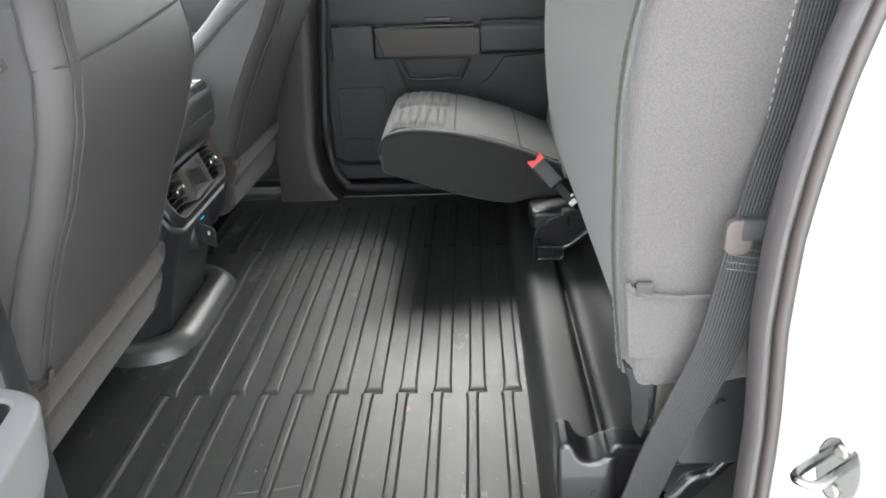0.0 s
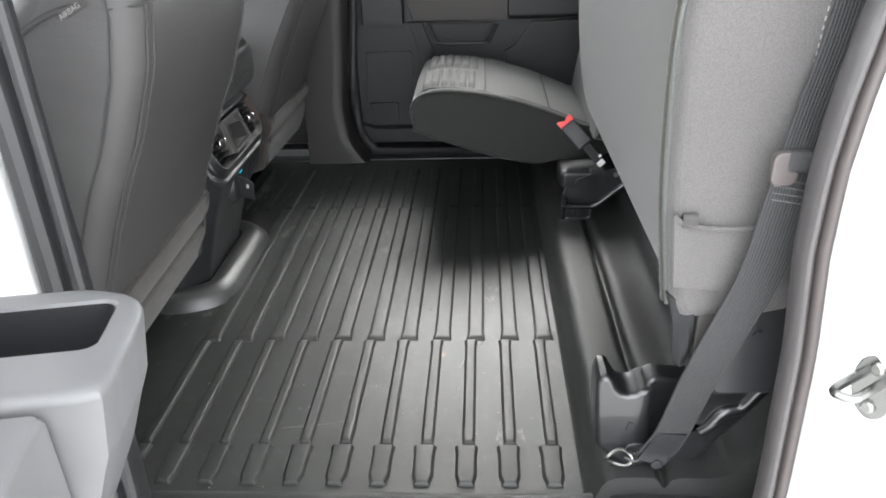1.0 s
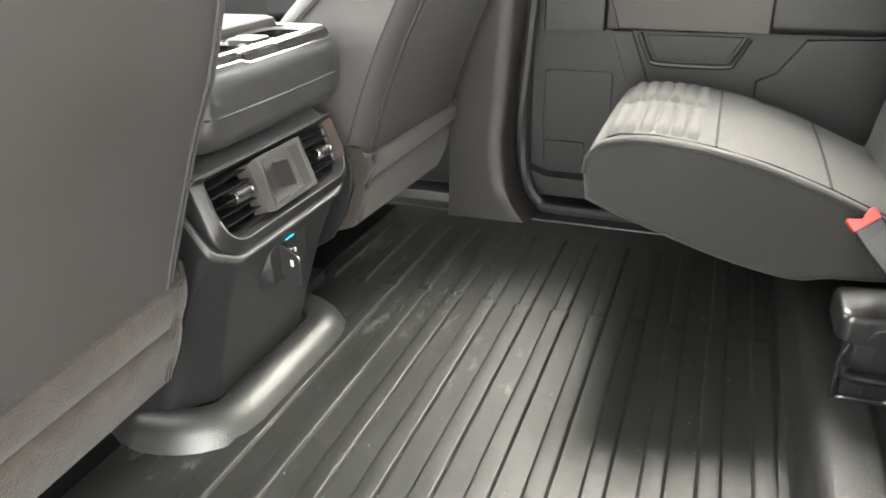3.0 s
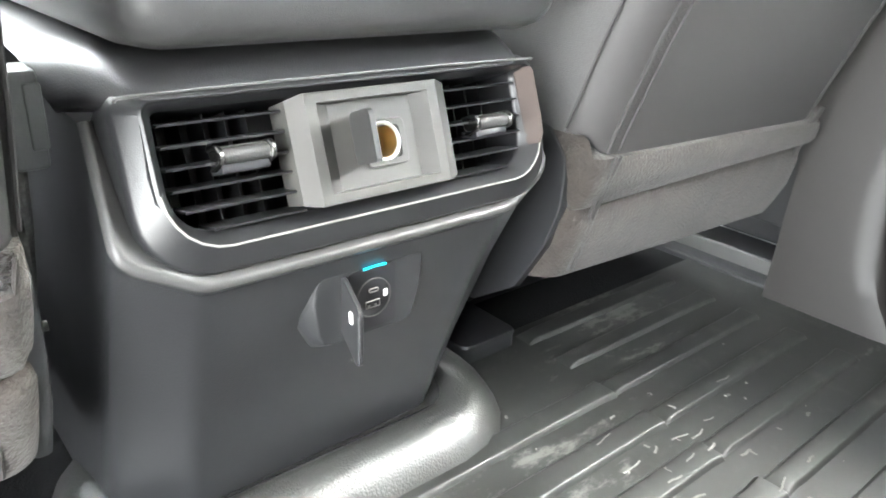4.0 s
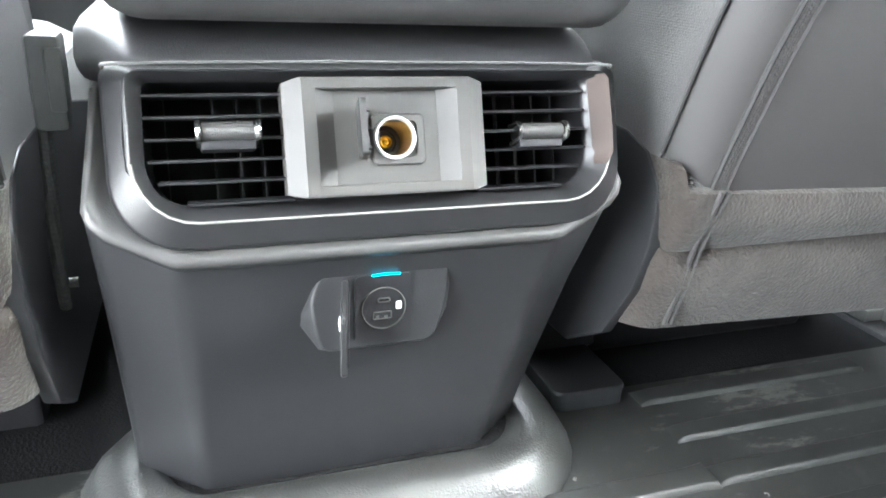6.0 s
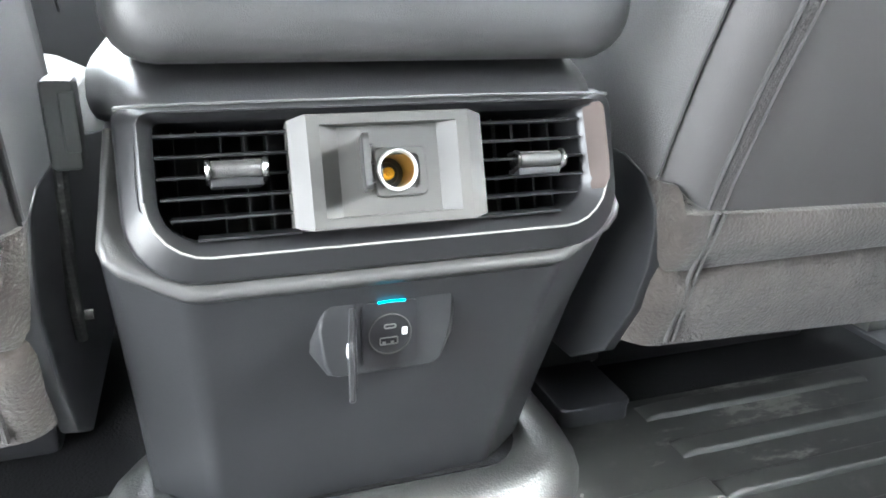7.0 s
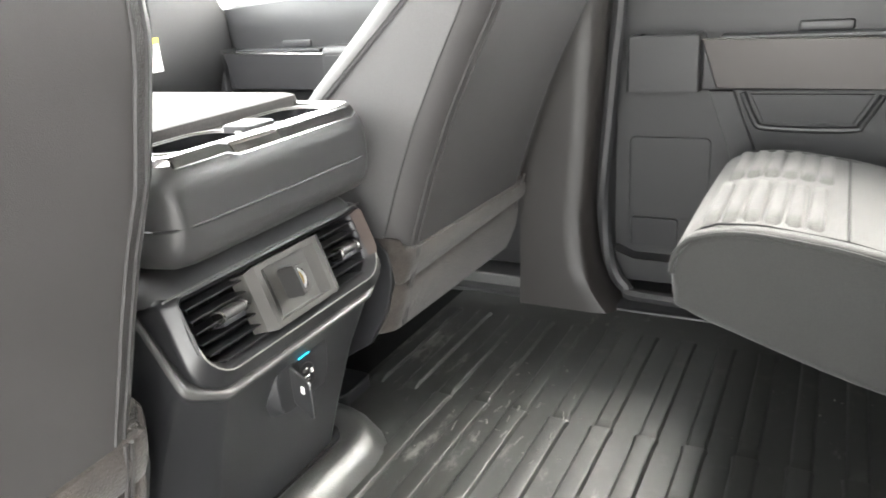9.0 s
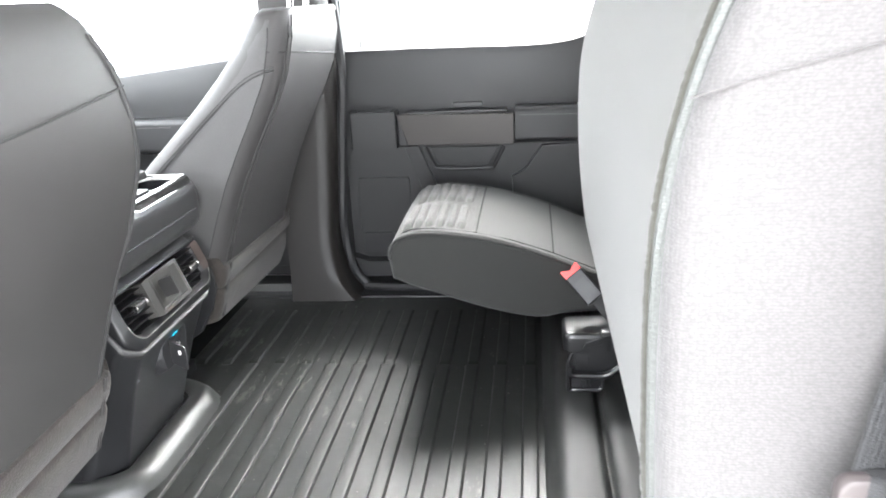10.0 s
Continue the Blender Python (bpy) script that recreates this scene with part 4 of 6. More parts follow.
# hood over the vents
# thin pale tube in place of the highlight along the hood's lip
bm = bmesh.new()
tube(bm, smooth_path([face(u, v, n) for u, v, n in ((-0.1735, 0.0470, -0.0020), (-0.166, 0.0484, 0.0035), (-0.10, 0.0492, 0.0062), (0.0, 0.0494, 0.0065), (0.10, 0.0492, 0.0062), (0.168, 0.0484, 0.0035), (0.1755, 0.0472, -0.0020))], 6), 0.0012, 8)
part("hood_highlight", bm, M_EDGE_HIGHLIGHT, con, "pale highlight line along the hood's edge")
bm = bmesh.new()
rings = []
for x, z, h, r in ((-0.580, 0.387, 0.186, 0.02), (-0.5685, 0.3915, 0.190, 0.02), (-0.5665, 0.3955, 0.192, 0.02), (-0.5690, 0.3995, 0.194, 0.02), (-0.577, 0.4045, 0.196, 0.03), (-0.592, 0.413, 0.197, 0.04), (-0.612, 0.420, 0.198, 0.05), (-0.66, 0.424, 0.198, 0.06)):
    rings.append([(x - 0.07 * max(0, (abs(t) - 0.78) / 0.22) ** 2, C + h * t, z - 0.012 * max(0, (abs(t) - 0.8) / 0.2) ** 2) for t in [-1 + 2 * i / 30 for i in range(31)]])
rings.append([(-1.3, p[1], 0.42) for p in rings[-1]])
loft(bm, rings, caps=False, loop=False)
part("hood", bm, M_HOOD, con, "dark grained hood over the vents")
def pod_part(name, bm, mat, parent, label=""):
    for v in bm.verts:
        v.co += Vector((-0.004, 0.003, 0.0035))
    return part(name, bm, mat, parent, label)


# usb pod: a wedge that stands proud at its lower edge
bm = bmesh.new()
# outline of the shield (y, z), its chamfer and its foot on the body
shield = [(0.076, 0.2520), (0.0755, 0.232), (0.073, 0.214), (0.067, 0.1935), (0.061, 0.1885), (-0.013, 0.1885), (-0.019, 0.1905), (-0.0225, 0.199), (-0.0265, 0.2285), (-0.0245, 0.2385), (-0.0195, 0.2500)]
low = [(0.084, 0.2550), (0.085, 0.230), (0.083, 0.207), (0.071, 0.1810), (0.063, 0.1765), (-0.010, 0.1765), (-0.019, 0.1795), (-0.0335, 0.2040), (-0.0350, 0.2100), (-0.0280, 0.2420), (-0.0215, 0.2535)]
rings = [[(-0.590 - 0.10 * (0.255 - z), y, z) for y, z in low], [(-0.5640 - 0.10 * (0.255 - z), y, z) for y, z in low],
         [(-0.5520, 0.5 * (y + q[0]) * 0.3 + 0.7 * y, z) for (y, z), q in zip(shield, low)], [(-0.5508, 0.027 + (y - 0.027) * 0.97, 0.221 + (z - 0.221) * 0.97) for y, z in shield]]
loft(bm, rings)
pod = pod_part("usb_pod", bm, M_POD, con, "dark wedge-shaped USB housing")


def pod_pt(y, z, n):
    return (-0.5505 + n + (0.25 - z) * 0.03, y, z)


bm = bmesh.new()
loft(bm, [[pod_pt(0.026 + y, 0.221 + z, n) for y, z in rrect(0, 0, 0.0215, 0.0265, 0.004)] for n in (-0.006, 0.0008)])
pod_part("usb_plate", bm, M_BLACK, pod, "black USB insert")
bm = bmesh.new()
tube(bm, [pod_pt(0.026 + y, 0.221 + z, 0.0012) for y, z in circle(0.0165, 32)], 0.0006, 5, up=(1, 0, 0), closed=True)
pod_part("usb_ring", bm, M_PLATE, pod, "thin grey ring")
bm = bmesh.new()
tube(bm, [pod_pt(0.026 + y, 0.2275 + z, 0.0012) for y, z in rrect(0, 0, 0.0044, 0.0015, 0.0015)], 0.0006, 5, up=(1, 0, 0), closed=True)
pod_part("usb_c_port", bm, M_STEEL, pod, "USB-C port rim")
bm = bmesh.new()
tube(bm, [pod_pt(0.025 + y, 0.2155 + z, 0.0012) for y, z in rrect(0, 0, 0.0068, 0.0028, 0.0004, 1)], 0.0005, 5, up=(1, 0, 0), closed=True)
box(bm, -0.5500, -0.5480, 0.020, 0.0225, 0.2135, 0.2150)
box(bm, -0.5500, -0.5480, 0.0265, 0.029, 0.2135, 0.2150)
pod_part("usb_a_port", bm, M_STEEL, pod, "USB-A port rim")
bm = bmesh.new()
tube(bm, [pod_pt(0.0375 + y, 0.2225 + z, 0.0012) for y, z in rrect(0, 0, 0.0017, 0.0027, 0.0006, 2)], 0.0005, 5, up=(1, 0, 0), closed=True)
box(bm, -0.5490, -0.5482, 0.0372, 0.0380, 0.2210, 0.2240)
pod_part("battery_mark", bm, M_WHITE, pod, "white battery mark")
bm = bmesh.new()
tube(bm, smooth_path([pod_pt(0.017, 0.2475, 0.0012), pod_pt(0.027, 0.2482, 0.0014), pod_pt(0.038, 0.2477, 0.0012)], 4), 0.0009, 6, up=(1, 0, 0))
pod_part("light_bar", bm, M_LED, pod, "glowing cyan light bar")
bm = bmesh.new()
fl = rrect(0, 0, 0.0185, 0.025, (0.007, 0.004, 0.004, 0.007))
FY = lambda a: -0.0085 - 0.22 * a
loft(bm, [[(-0.529 + a * k, FY(a) + q, 0.2175 - a * 0.35 + b2 * k) for a, b2 in fl] for q, k in ((0.0036, 0.95), (0.0028, 1.0), (-0.0004, 1.0), (-0.0012, 0.95))])
usb_flap = pod_part("usb_flap", bm, M_FLAP_DARK, pod, "open black USB flap")
bm = bmesh.new()
loft(bm, [[(-0.529 + a, FY(a) + q, 0.2175 - a * 0.35 + b2) for a, b2 in rrect(0, 0, 0.0150, 0.0205, 0.004)] for q in (0.0030, 0.0044)])
pod_part("flap_lining", bm, M_BLACK, usb_flap, "black rubber flap lining")
bm = bmesh.new()
tube(bm, [(-0.525 + a, FY(0.004 + a) - 0.0018, 0.2245 + b2) for a, b2 in rrect(0, 0, 0.0022, 0.0045, 0.001, 2)], 0.0007, 5, up=(0, 1, 0), closed=True)
box(bm, -0.5256, -0.5244, -0.0123, -0.0107, 0.2225, 0.2265)
pod_part("flap_mark", bm, M_WHITE, usb_flap, "white printed mark")

# armrest block with cup tray on top of the console
lid = thing("console_armrest", (-0.75, C, 0.424), "dark grey vinyl armrest block with a cup tray", "armrest")


def lid_ring(x, half, z0, z1, r):
    return [(x, C + 0.004 + a, b2) for a, b2 in rrect(0, (z0 + z1) / 2, half, (z1 - z0) / 2, r, 5)]


bm = bmesh.new()
rings = []
for x, h, z0, z1, r in ((-1.02, 0.178, 0.424, 0.534, 0.02), (-0.60, 0.180, 0.424, 0.536, 0.025), (-0.565, 0.178, 0.425, 0.536, 0.03), (-0.5475, 0.172, 0.430, 0.534, 0.03)):
    ring = lid_ring(x, h, z0, z1, r)
    rings.append(ring[6:] + ring[:6])
end = []
for x, h, z0, z1, r in ((-0.5475, 0.172, 0.430, 0.534, 0.03), (-0.538, 0.165, 0.438, 0.526, 0.03), (-0.534, 0.156, 0.446, 0.517, 0.03), (-0.5325, 0.14, 0.455, 0.505, 0.025)):
    end.append(lid_ring(x, h, z0, z1, r))
loft(bm, rings, caps=False, loop=False)
b2 = bmesh.new()
loft(b2, end, caps=False)
b2.faces.new([v for v in b2.verts][-len(end[0]):])
merge(bm, b2)
bmesh.ops.remove_doubles(bm, verts=bm.verts, dist=0.0002)
part("block", bm, M_LID, lid)
for y0, y1 in ((C - 0.170, C - 0.150), (C + 0.158, C + 0.178)):
    bm = bmesh.new()
    box(bm, -1.0, -0.578, y0, y1, 0.515, 0.5350, 0.006)
    part("tray_side", bm, M_LID, lid, "vinyl strip beside the cup tray")
bm = bmesh.new()
sp = smooth_path([(-0.95, C - 0.1775, 0.476), (-0.60, C - 0.1785, 0.474), (-0.555, C - 0.172, 0.473), (-0.537, C - 0.155, 0.473), (-0.5315, C - 0.1, 0.473), (-0.5315, C + 0.1, 0.473), (-0.537, C + 0.160, 0.473), (-0.555, C + 0.179, 0.473), (-0.60, C + 0.1865, 0.474), (-0.95, C + 0.1865, 0.476)], 4)
tube(bm, sp, 0.0016, 6)
part("seam", bm, M_BLACK, lid, "dark seam line")
# tray: a polished deck with two real wells, a bright rim and a sloping polished rear band
TX0, TX1 = -0.640, -0.552
for y0, y1 in ((C - 0.150, C + 0.004), (C + 0.004, C + 0.158)):
    cx, cy = (TX0 + TX1) / 2, (y0 + y1) / 2
    hx, hy = (TX1 - TX0) / 2, (y1 - y0) / 2
    well = rrect(cx, cy, 0.037, 0.058, 0.034, 8)
    hull = []
    for x, y in well:
        k = 1 / max(abs(x - cx) / hx, abs(y - cy) / hy)
        hull.append((cx + k * (x - cx), cy + k * (y - cy)))
    for i, (x, y) in enumerate(hull):
        if i % 9 == 4:
            hull[i] = (cx + math.copysign(hx, x - cx), cy + math.copysign(hy, y - cy))
    bm = bmesh.new()
    loft(bm, [[(x, y, 0.537) for x, y in hull], [(x, y, 0.5375) for x, y in well]], caps=False)
    part("tray_deck", bm, M_DECK, lid, "satin silver tray deck")
    inset = lambda k, z: [(cx + k * (x - cx), cy + k * (y - cy), z) for x, y in well]
    bm = bmesh.new()
    loft(bm, [inset(1.03, 0.5372), inset(1.02, 0.5392), inset(0.98, 0.5392), inset(0.96, 0.5365)], caps=False)
    part("cup_rim", bm, M_RIM, lid, "satin cup rim")
    bm = bmesh.new()
    loft(bm, [inset(0.97, 0.5385), inset(0.95, 0.515), inset(0.9, 0.49), inset(0.8, 0.482), inset(0.02, 0.481)], caps=False)
    part("cup_well", bm, M_WELL, lid, "glossy dark cup well")
bm = bmesh.new()
loft(bm, [[(x, y, z) for x, y in rrect(-0.585, C + 0.006, 0.022 - k, 0.024 - k, 0.007)] for z, k in ((0.536, 0.0), (0.5435, 0.001), (0.5445, 0.003))])
part("divider", bm, M_BLACK, lid, "glossy black divider between the cup wells")
bm = bmesh.new()
rim = [(TX0, C - 0.152), (TX1 - 0.006, C - 0.152), (TX1, C - 0.146), (TX1, C + 0.154), (TX1 - 0.006, C + 0.16), (TX0, C + 0.16)]
sweep(bm, [(x, y, 0.537) for x, y in rim], [(-0.003, -0.004), (-0.003, 0.003), (-0.001, 0.005), (0.003, 0.004), (0.005, 0.0), (0.005, -0.004)])
part("tray_rim", bm, M_CHROME_CLIP, lid, "bright silver tray rim")
bm = bmesh.new()
loft(bm, [[(-0.5505, C + y, 0.5395), (-0.5440 + k, C + y, 0.5345 - w), (-0.5385 + k, C + y, 0.5265 - w), (-0.541, C + y, 0.5245 - w), (-0.552, C + y, 0.5245)] for y, w, k in ((-0.148, -0.006, -0.004), (-0.080, -0.006, -0.004), (-0.066, 0.0, 0.0), (0.140, 0.0, 0.0), (0.156, -0.004, -0.004))])
part("brushed_band", bm, M_BAND_DARK, lid, "brushed metal band along the tray edge", angle=20)
bm = bmesh.new()
loft(bm, [[(-0.5500, C + y, 0.5400), (-0.5432, C + y, 0.5352), (-0.5377, C + y, 0.5272), (-0.545, C + y, 0.5270)] for y in (-0.070, 0.004)])
part("release_latch", bm, M_POLISH, lid, "polished release latch", angle=20)
bm = bmesh.new()
tube(bm, [(-0.5418, C - 0.150, 0.5300), (-0.5418, C - 0.080, 0.5300), (-0.5378, C - 0.066, 0.5255), (-0.5378, C + 0.140, 0.5255), (-0.5415, C + 0.156, 0.5295)], 0.0015, 6)
part("band_edge", bm, M_CHROME_CLIP, lid, "bright ridge below the band")
bm = bmesh.new()
loft(bm, [[(x, y, z) for x, y in rrect(-0.825, C + 0.004, hx, hy, 0.016)] for hx, hy, z in ((0.182, 0.168, 0.525), (0.185, 0.171, 0.542), (0.183, 0.169, 0.549), (0.176, 0.162, 0.552))])
part("arm_pad", bm, M_CLOTH_LIGHT, lid, "pale padded arm pad")

# rubber rim round the console foot
bm = bmesh.new()
rimp = [(-0.80, C - 0.150, -0.040), (-0.75, C - 0.170, -0.020), (-0.70, C - 0.184, -0.004)] + [(-0.605 - 0.085 * (1 - math.sin(a)), C - 0.128 - 0.058 * math.cos(a), 0) for a in [math.pi / 2 * i / 6 for i in range(7)]] + \
    [(-0.605 - 0.085 * (1 - math.cos(a)), C + 0.116 + 0.064 * math.sin(a), 0) for a in [math.pi / 2 * i / 6 for i in range(7)]] + [(-0.69, C + 0.18, 0), (-1.3, C + 0.18, 0)]
bump = [(-0.06, -0.004), (-0.045, 0.02), (-0.03, 0.034), (-0.014, 0.038), (0.004, 0.036), (0.016, 0.028), (0.024, 0.014), (0.030, 0.004), (0.036, -0.004)]
sweep(bm, rimp, [(-a, b2) for a, b2 in bump][::-1])
structure("console_foot_rim", bm, M_RIM_RUBBER, "raised pebbled rubber rim round the console foot", "floor rim")
bm = bmesh.new()
box(bm, -1.3, -0.62, C - 0.19, C + 0.19, -0.002, 0.03)
structure("floor_tunnel", bm, M_UNDERLAY, "black rubber floor under the console", "floor")

# ---- front seats ----
BACK = [(0.10, -0.600), (0.17, -0.585), (0.25, -0.562), (0.33, -0.536), (0.42, -0.502), (0.5, -0.468), (0.58, -0.427), (0.65, -0.388), (0.72, -0.355), (0.8, -0.336), (0.86, -0.335), (0.9, -0.345)]
FRONT = [(0.10, -0.84), (0.3, -0.83), (0.45, -0.775), (0.53, -0.70), (0.645, -0.575), (0.75, -0.475), (0.82, -0.425), (0.86, -0.395), (0.9, -0.37)]


def back_x(z, lean):
    """The rear face of a front seat; lean bends its top forwards."""
    return lerp_table(z, BACK) - lean * lerp_table(z, [(0.0, 0.0), (0.56, 0.0), (0.66, 0.2), (0.78, 0.6), (0.9, 1.0)])


def seat_ring(z, half, r, yc, back=0.0, deeper=0.0, lean=0.0):
    xb, xf = back_x(z, lean) + back, lerp_table(z, FRONT) - deeper * min(1.0, max(0.0, (z - 0.45) / 0.2))
    pts = []
    for x, y in rrect((xb + xf) / 2, yc, (xb - xf) / 2, half, min(r, (xb - xf) / 2 - 0.002), 6):
        bow = 0.012 * (1 - ((y - yc) / half) ** 2) if x > (xb + xf) / 2 else 0.0
        pts.append((x + bow, y, z))
    return pts


def make_front_seat(yc, label, deeper=0.0, lean=0.0, square=False):
    st = thing("front_seat", (-0.8, yc, 0.06), label, "car seat", "front seats")
    half = [(0.16, 0.242), (0.25, 0.249), (0.4, 0.252), (0.55, 0.25), (0.68, 0.244), (0.78, 0.228), (0.84, 0.205), (0.87, 0.175), (0.885, 0.14)]
    if square:
        half = half[:4] + [(0.68, 0.248), (0.78, 0.244), (0.82, 0.24), (0.845, 0.23), (0.857, 0.215), (0.885, 0.18)]
    bm = bmesh.new()
    tops = (0.80, 0.825, 0.842, 0.852, 0.857) if square else (0.81, 0.84, 0.86, 0.875, 0.883)
    rings = [seat_ring(z, lerp_table(z, half) - (0.022 if square and i == 4 else 0.0), 0.05, yc, 0.0, deeper, lean) for i, z in [(-1, z) for z in (0.19, 0.25, 0.3, 0.36, 0.42, 0.48, 0.54, 0.6, 0.66, 0.72, 0.77)] + list(enumerate(tops))]
    loft(bm, rings)
    part("backrest", bm, M_VINYL, st)
    # carpet pocket over the foot of the back
    bm = bmesh.new()
    rings = []
    for z, o in ((0.155, -0.012), (0.16, 0.002), (0.18, 0.007), (0.21, 0.0105), (0.232, 0.010), (0.241, 0.006), (0.2455, 0.0015), (0.250, 0.007), (0.265, 0.010), (0.28, 0.0105), (0.294, 0.008), (0.303, 0.004), (0.306, -0.004)):
        half_z = lerp_table(max(z, 0.16), half) - 0.004
        climb = 0.11 * max(0.0, 1 - abs(z - 0.2455) / 0.03) if square else 0.0
        rings.append([(p[0], p[1], p[2] + climb * min(0.2, max(0.0, p[1] - yc + 0.2)) - 0.05 * max(0, (abs(p[1] - yc) / 0.24 - 0.2)) * (0.5 if (p[1] > yc) == (yc > C) else 0.0) + (0.02 * max(0.0, (z - 0.22) / 0.09) if abs(p[1] - yc) > half_z - 0.006 else 0.0)) for p in seat_ring(z, half_z + 0.005, 0.024, yc, o + 0.002)])
    loft(bm, rings)
    part("carpet_pocket", bm, M_CARPET, st, "brown-grey carpet kick panel with a seam")
    # doubled piping down both rear edges, side seams, ribbed side cloth
    def edge_pt(z, side, d, lift=0.0, r=0.05):
        h = lerp_table(z, half)
        y = h - d
        x = back_x(z, lean) - r + math.sqrt(max(0.0, r * r - max(0.0, r - d) ** 2)) + 0.012 * (1 - (y / h) ** 2)
        return (x + lift, yc + side * y, z)
    for side in (-1, 1):
        for d, r in ((0.033, 0.0022), (0.045, 0.0017)):
            bm = bmesh.new()
            tube(bm, [edge_pt(0.306 + 0.536 * i / 24, side, d, 0.001) for i in range(25)], r, 6)
            part("piping", bm, M_PIPING, st, "dark piping along the edge")
        bm = bmesh.new()
        for d, r in ((0.027, 0.0026), (0.0335, 0.0022)):
            tube(bm, [edge_pt(0.168 + 0.138 * i / 12, side, d + 0.007 * i / 12, 0.0094, 0.024) for i in range(13)], r, 7)
        part("carpet_welt", bm, M_STRAP, st, "doubled welt along the carpet edge")
        bm = bmesh.new()
        cols = [(0.033, -0.002), (0.033, 0.0012), (0.039, 0.0016), (0.045, 0.0012), (0.045, -0.002)]
        loft(bm, [[edge_pt(0.306 + 0.5 * i / 24, side, d, k) for d, k in cols] for i in range(25)])
        part("edge_strap", bm, M_STRAP, st, "ribbed dark strap along the edge")
        bm = bmesh.new()
        pts = [(back_x(z, lean) - 0.032, yc + side * (lerp_table(z, half) + 0.0010), z) for z in [0.33 + 0.49 * i / 20 for i in range(21)]]
        tube(bm, pts, 0.0016, 5)
        part("side_seam", bm, M_PIPING, st, "dark side seam")
        bm = bmesh.new()
        rings = []
        for i in range(21):
            z = 0.26 + 0.575 * i / 20
            xb, xf = back_x(z, lean) - 0.034, lerp_table(z, FRONT) - deeper * min(1.0, max(0.0, (z - 0.45) / 0.2)) + 0.04
            xb = max(xb, xf + 0.01)
            y = yc + side * (lerp_table(z, half) - 0.004)
            o = side * 0.0048
            m1, m2 = xf + (xb - xf) * 0.33, xf + (xb - xf) * 0.67
            rings.append([(xb, y, z), (xb, y + o * 0.9, z), (m2, y + o * 1.15, z), (m1, y + o * 1.15, z), (xf, y + o * 0.5, z), (xf, y, z)])
        loft(bm, rings)
        part("side_cloth", bm, M_RIBBED, st, "ribbed dark cloth side panel")
        bm = bmesh.new()
        # doubled seam that curves over the side to the rear edge
        curve = smooth_path([(-0.745 - lean, 0, 0.44), (-0.655 - lean, 0, 0.521), (-0.567 - lean, 0, 0.598), (-0.472 - lean, 0, 0.681), (-0.43 - lean, 0, 0.712), (-0.395 - lean, 0, 0.728), (-0.362 - lean, 0, 0.735)], 5)
        for dz, r in ((0.0, 0.0016), (0.007, 0.0011)):
            tube(bm, [(p.x, yc + side * (lerp_table(p.z, half) + 0.0018), p.z + dz) for p in curve], r, 5)
        part("side_seam", bm, M_PIPING, st, "doubled dark seam")
    bm = bmesh.new()
    pts = []
    for i in range(21):
        t = -1 + 2 * i / 20
        z = 0.752 - 0.02 * t * (1 if yc > C else -1)
        h = lerp_table(z, half)
        k = max(0, abs(t) - 0.86) / 0.14
        pts.append((back_x(z, lean) + 0.0125 * (1 - t * t) - 0.035 * k * k + 0.0008, yc + t * h * 0.99, z))
    tube(bm, pts, 0.0018, 5)
    part("cross_seam", bm, M_PIPING, st, "dark cross seam")
    # airbag tag on the outboard side
    s = 1 if yc > C else -1
    bm = bmesh.new()
    prism(bm, [(-0.492, 0.716), (-0.452, 0.738), (-0.457, 0.749), (-0.497, 0.727)], yc + s * 0.228, yc + s * 0.2385, bevel=0.001)
    airbag = part("airbag_tag", bm, M_SEAL, st, "small grey cloth tag with the word AIRBAG")
    txt = bpy.data.curves.new("lettering", "FONT")
    txt.body = "AIRBAG"
    txt.size = 0.0095
    txt.align_x = "CENTER"
    txt.align_y = "CENTER"
    txt.extrude = 0.0003
    txt.materials.append(M_STITCH)
    word = new("lettering", txt)
    word.parent = airbag
    along = Vector((0.04, 0, 0.022)).normalized() * (-s)
    upw = Vector((-0.022, 0, 0.04)).normalized()
    out = along.cross(upw)
    mw = Matrix((along, upw, out)).transposed().to_4x4()
    mw.translation = Vector((-0.4745, yc + s * 0.2392, 0.7325))
    word.matrix_basis = mw
    for side in (-0.062, 0.062):
        bm = bmesh.new()
        rod(bm, (-0.372 - lean, yc + side, 0.84), (-0.362 - lean, yc + side, 0.955), 0.007)
        part("headrest_post", bm, M_CHROME, st, "chrome headrest post")
    bm = bmesh.new()
    rings = [[(x, y, z) for x, y in rrect(-0.38 - lean, yc, 0.05 * k, 0.13 * k2, 0.04)] for z, k, k2 in ((0.935, 0.7, 0.8), (0.945, 0.95, 0.96), (1.03, 1.0, 1.0), (1.09, 0.9, 0.92), (1.11, 0.6, 0.7))]
    loft(bm, rings)
    part("headrest", bm, M_CLOTH, st, "grey cloth headrest")
    # seat cushion ahead of the back
    bm = bmesh.new()
    rings = [[(x, y, z) for x, y in rrect(-0.93, yc, hx, hy, 0.06)] for z, hx, hy in ((0.13, 0.24, 0.20), (0.16, 0.27, 0.235), (0.30, 0.28, 0.25), (0.35, 0.27, 0.24), (0.37, 0.24, 0.21))]
    loft(bm, rings)
    part("seat_cushion", bm, M_CLOTH, st, "grey cloth seat cushion")
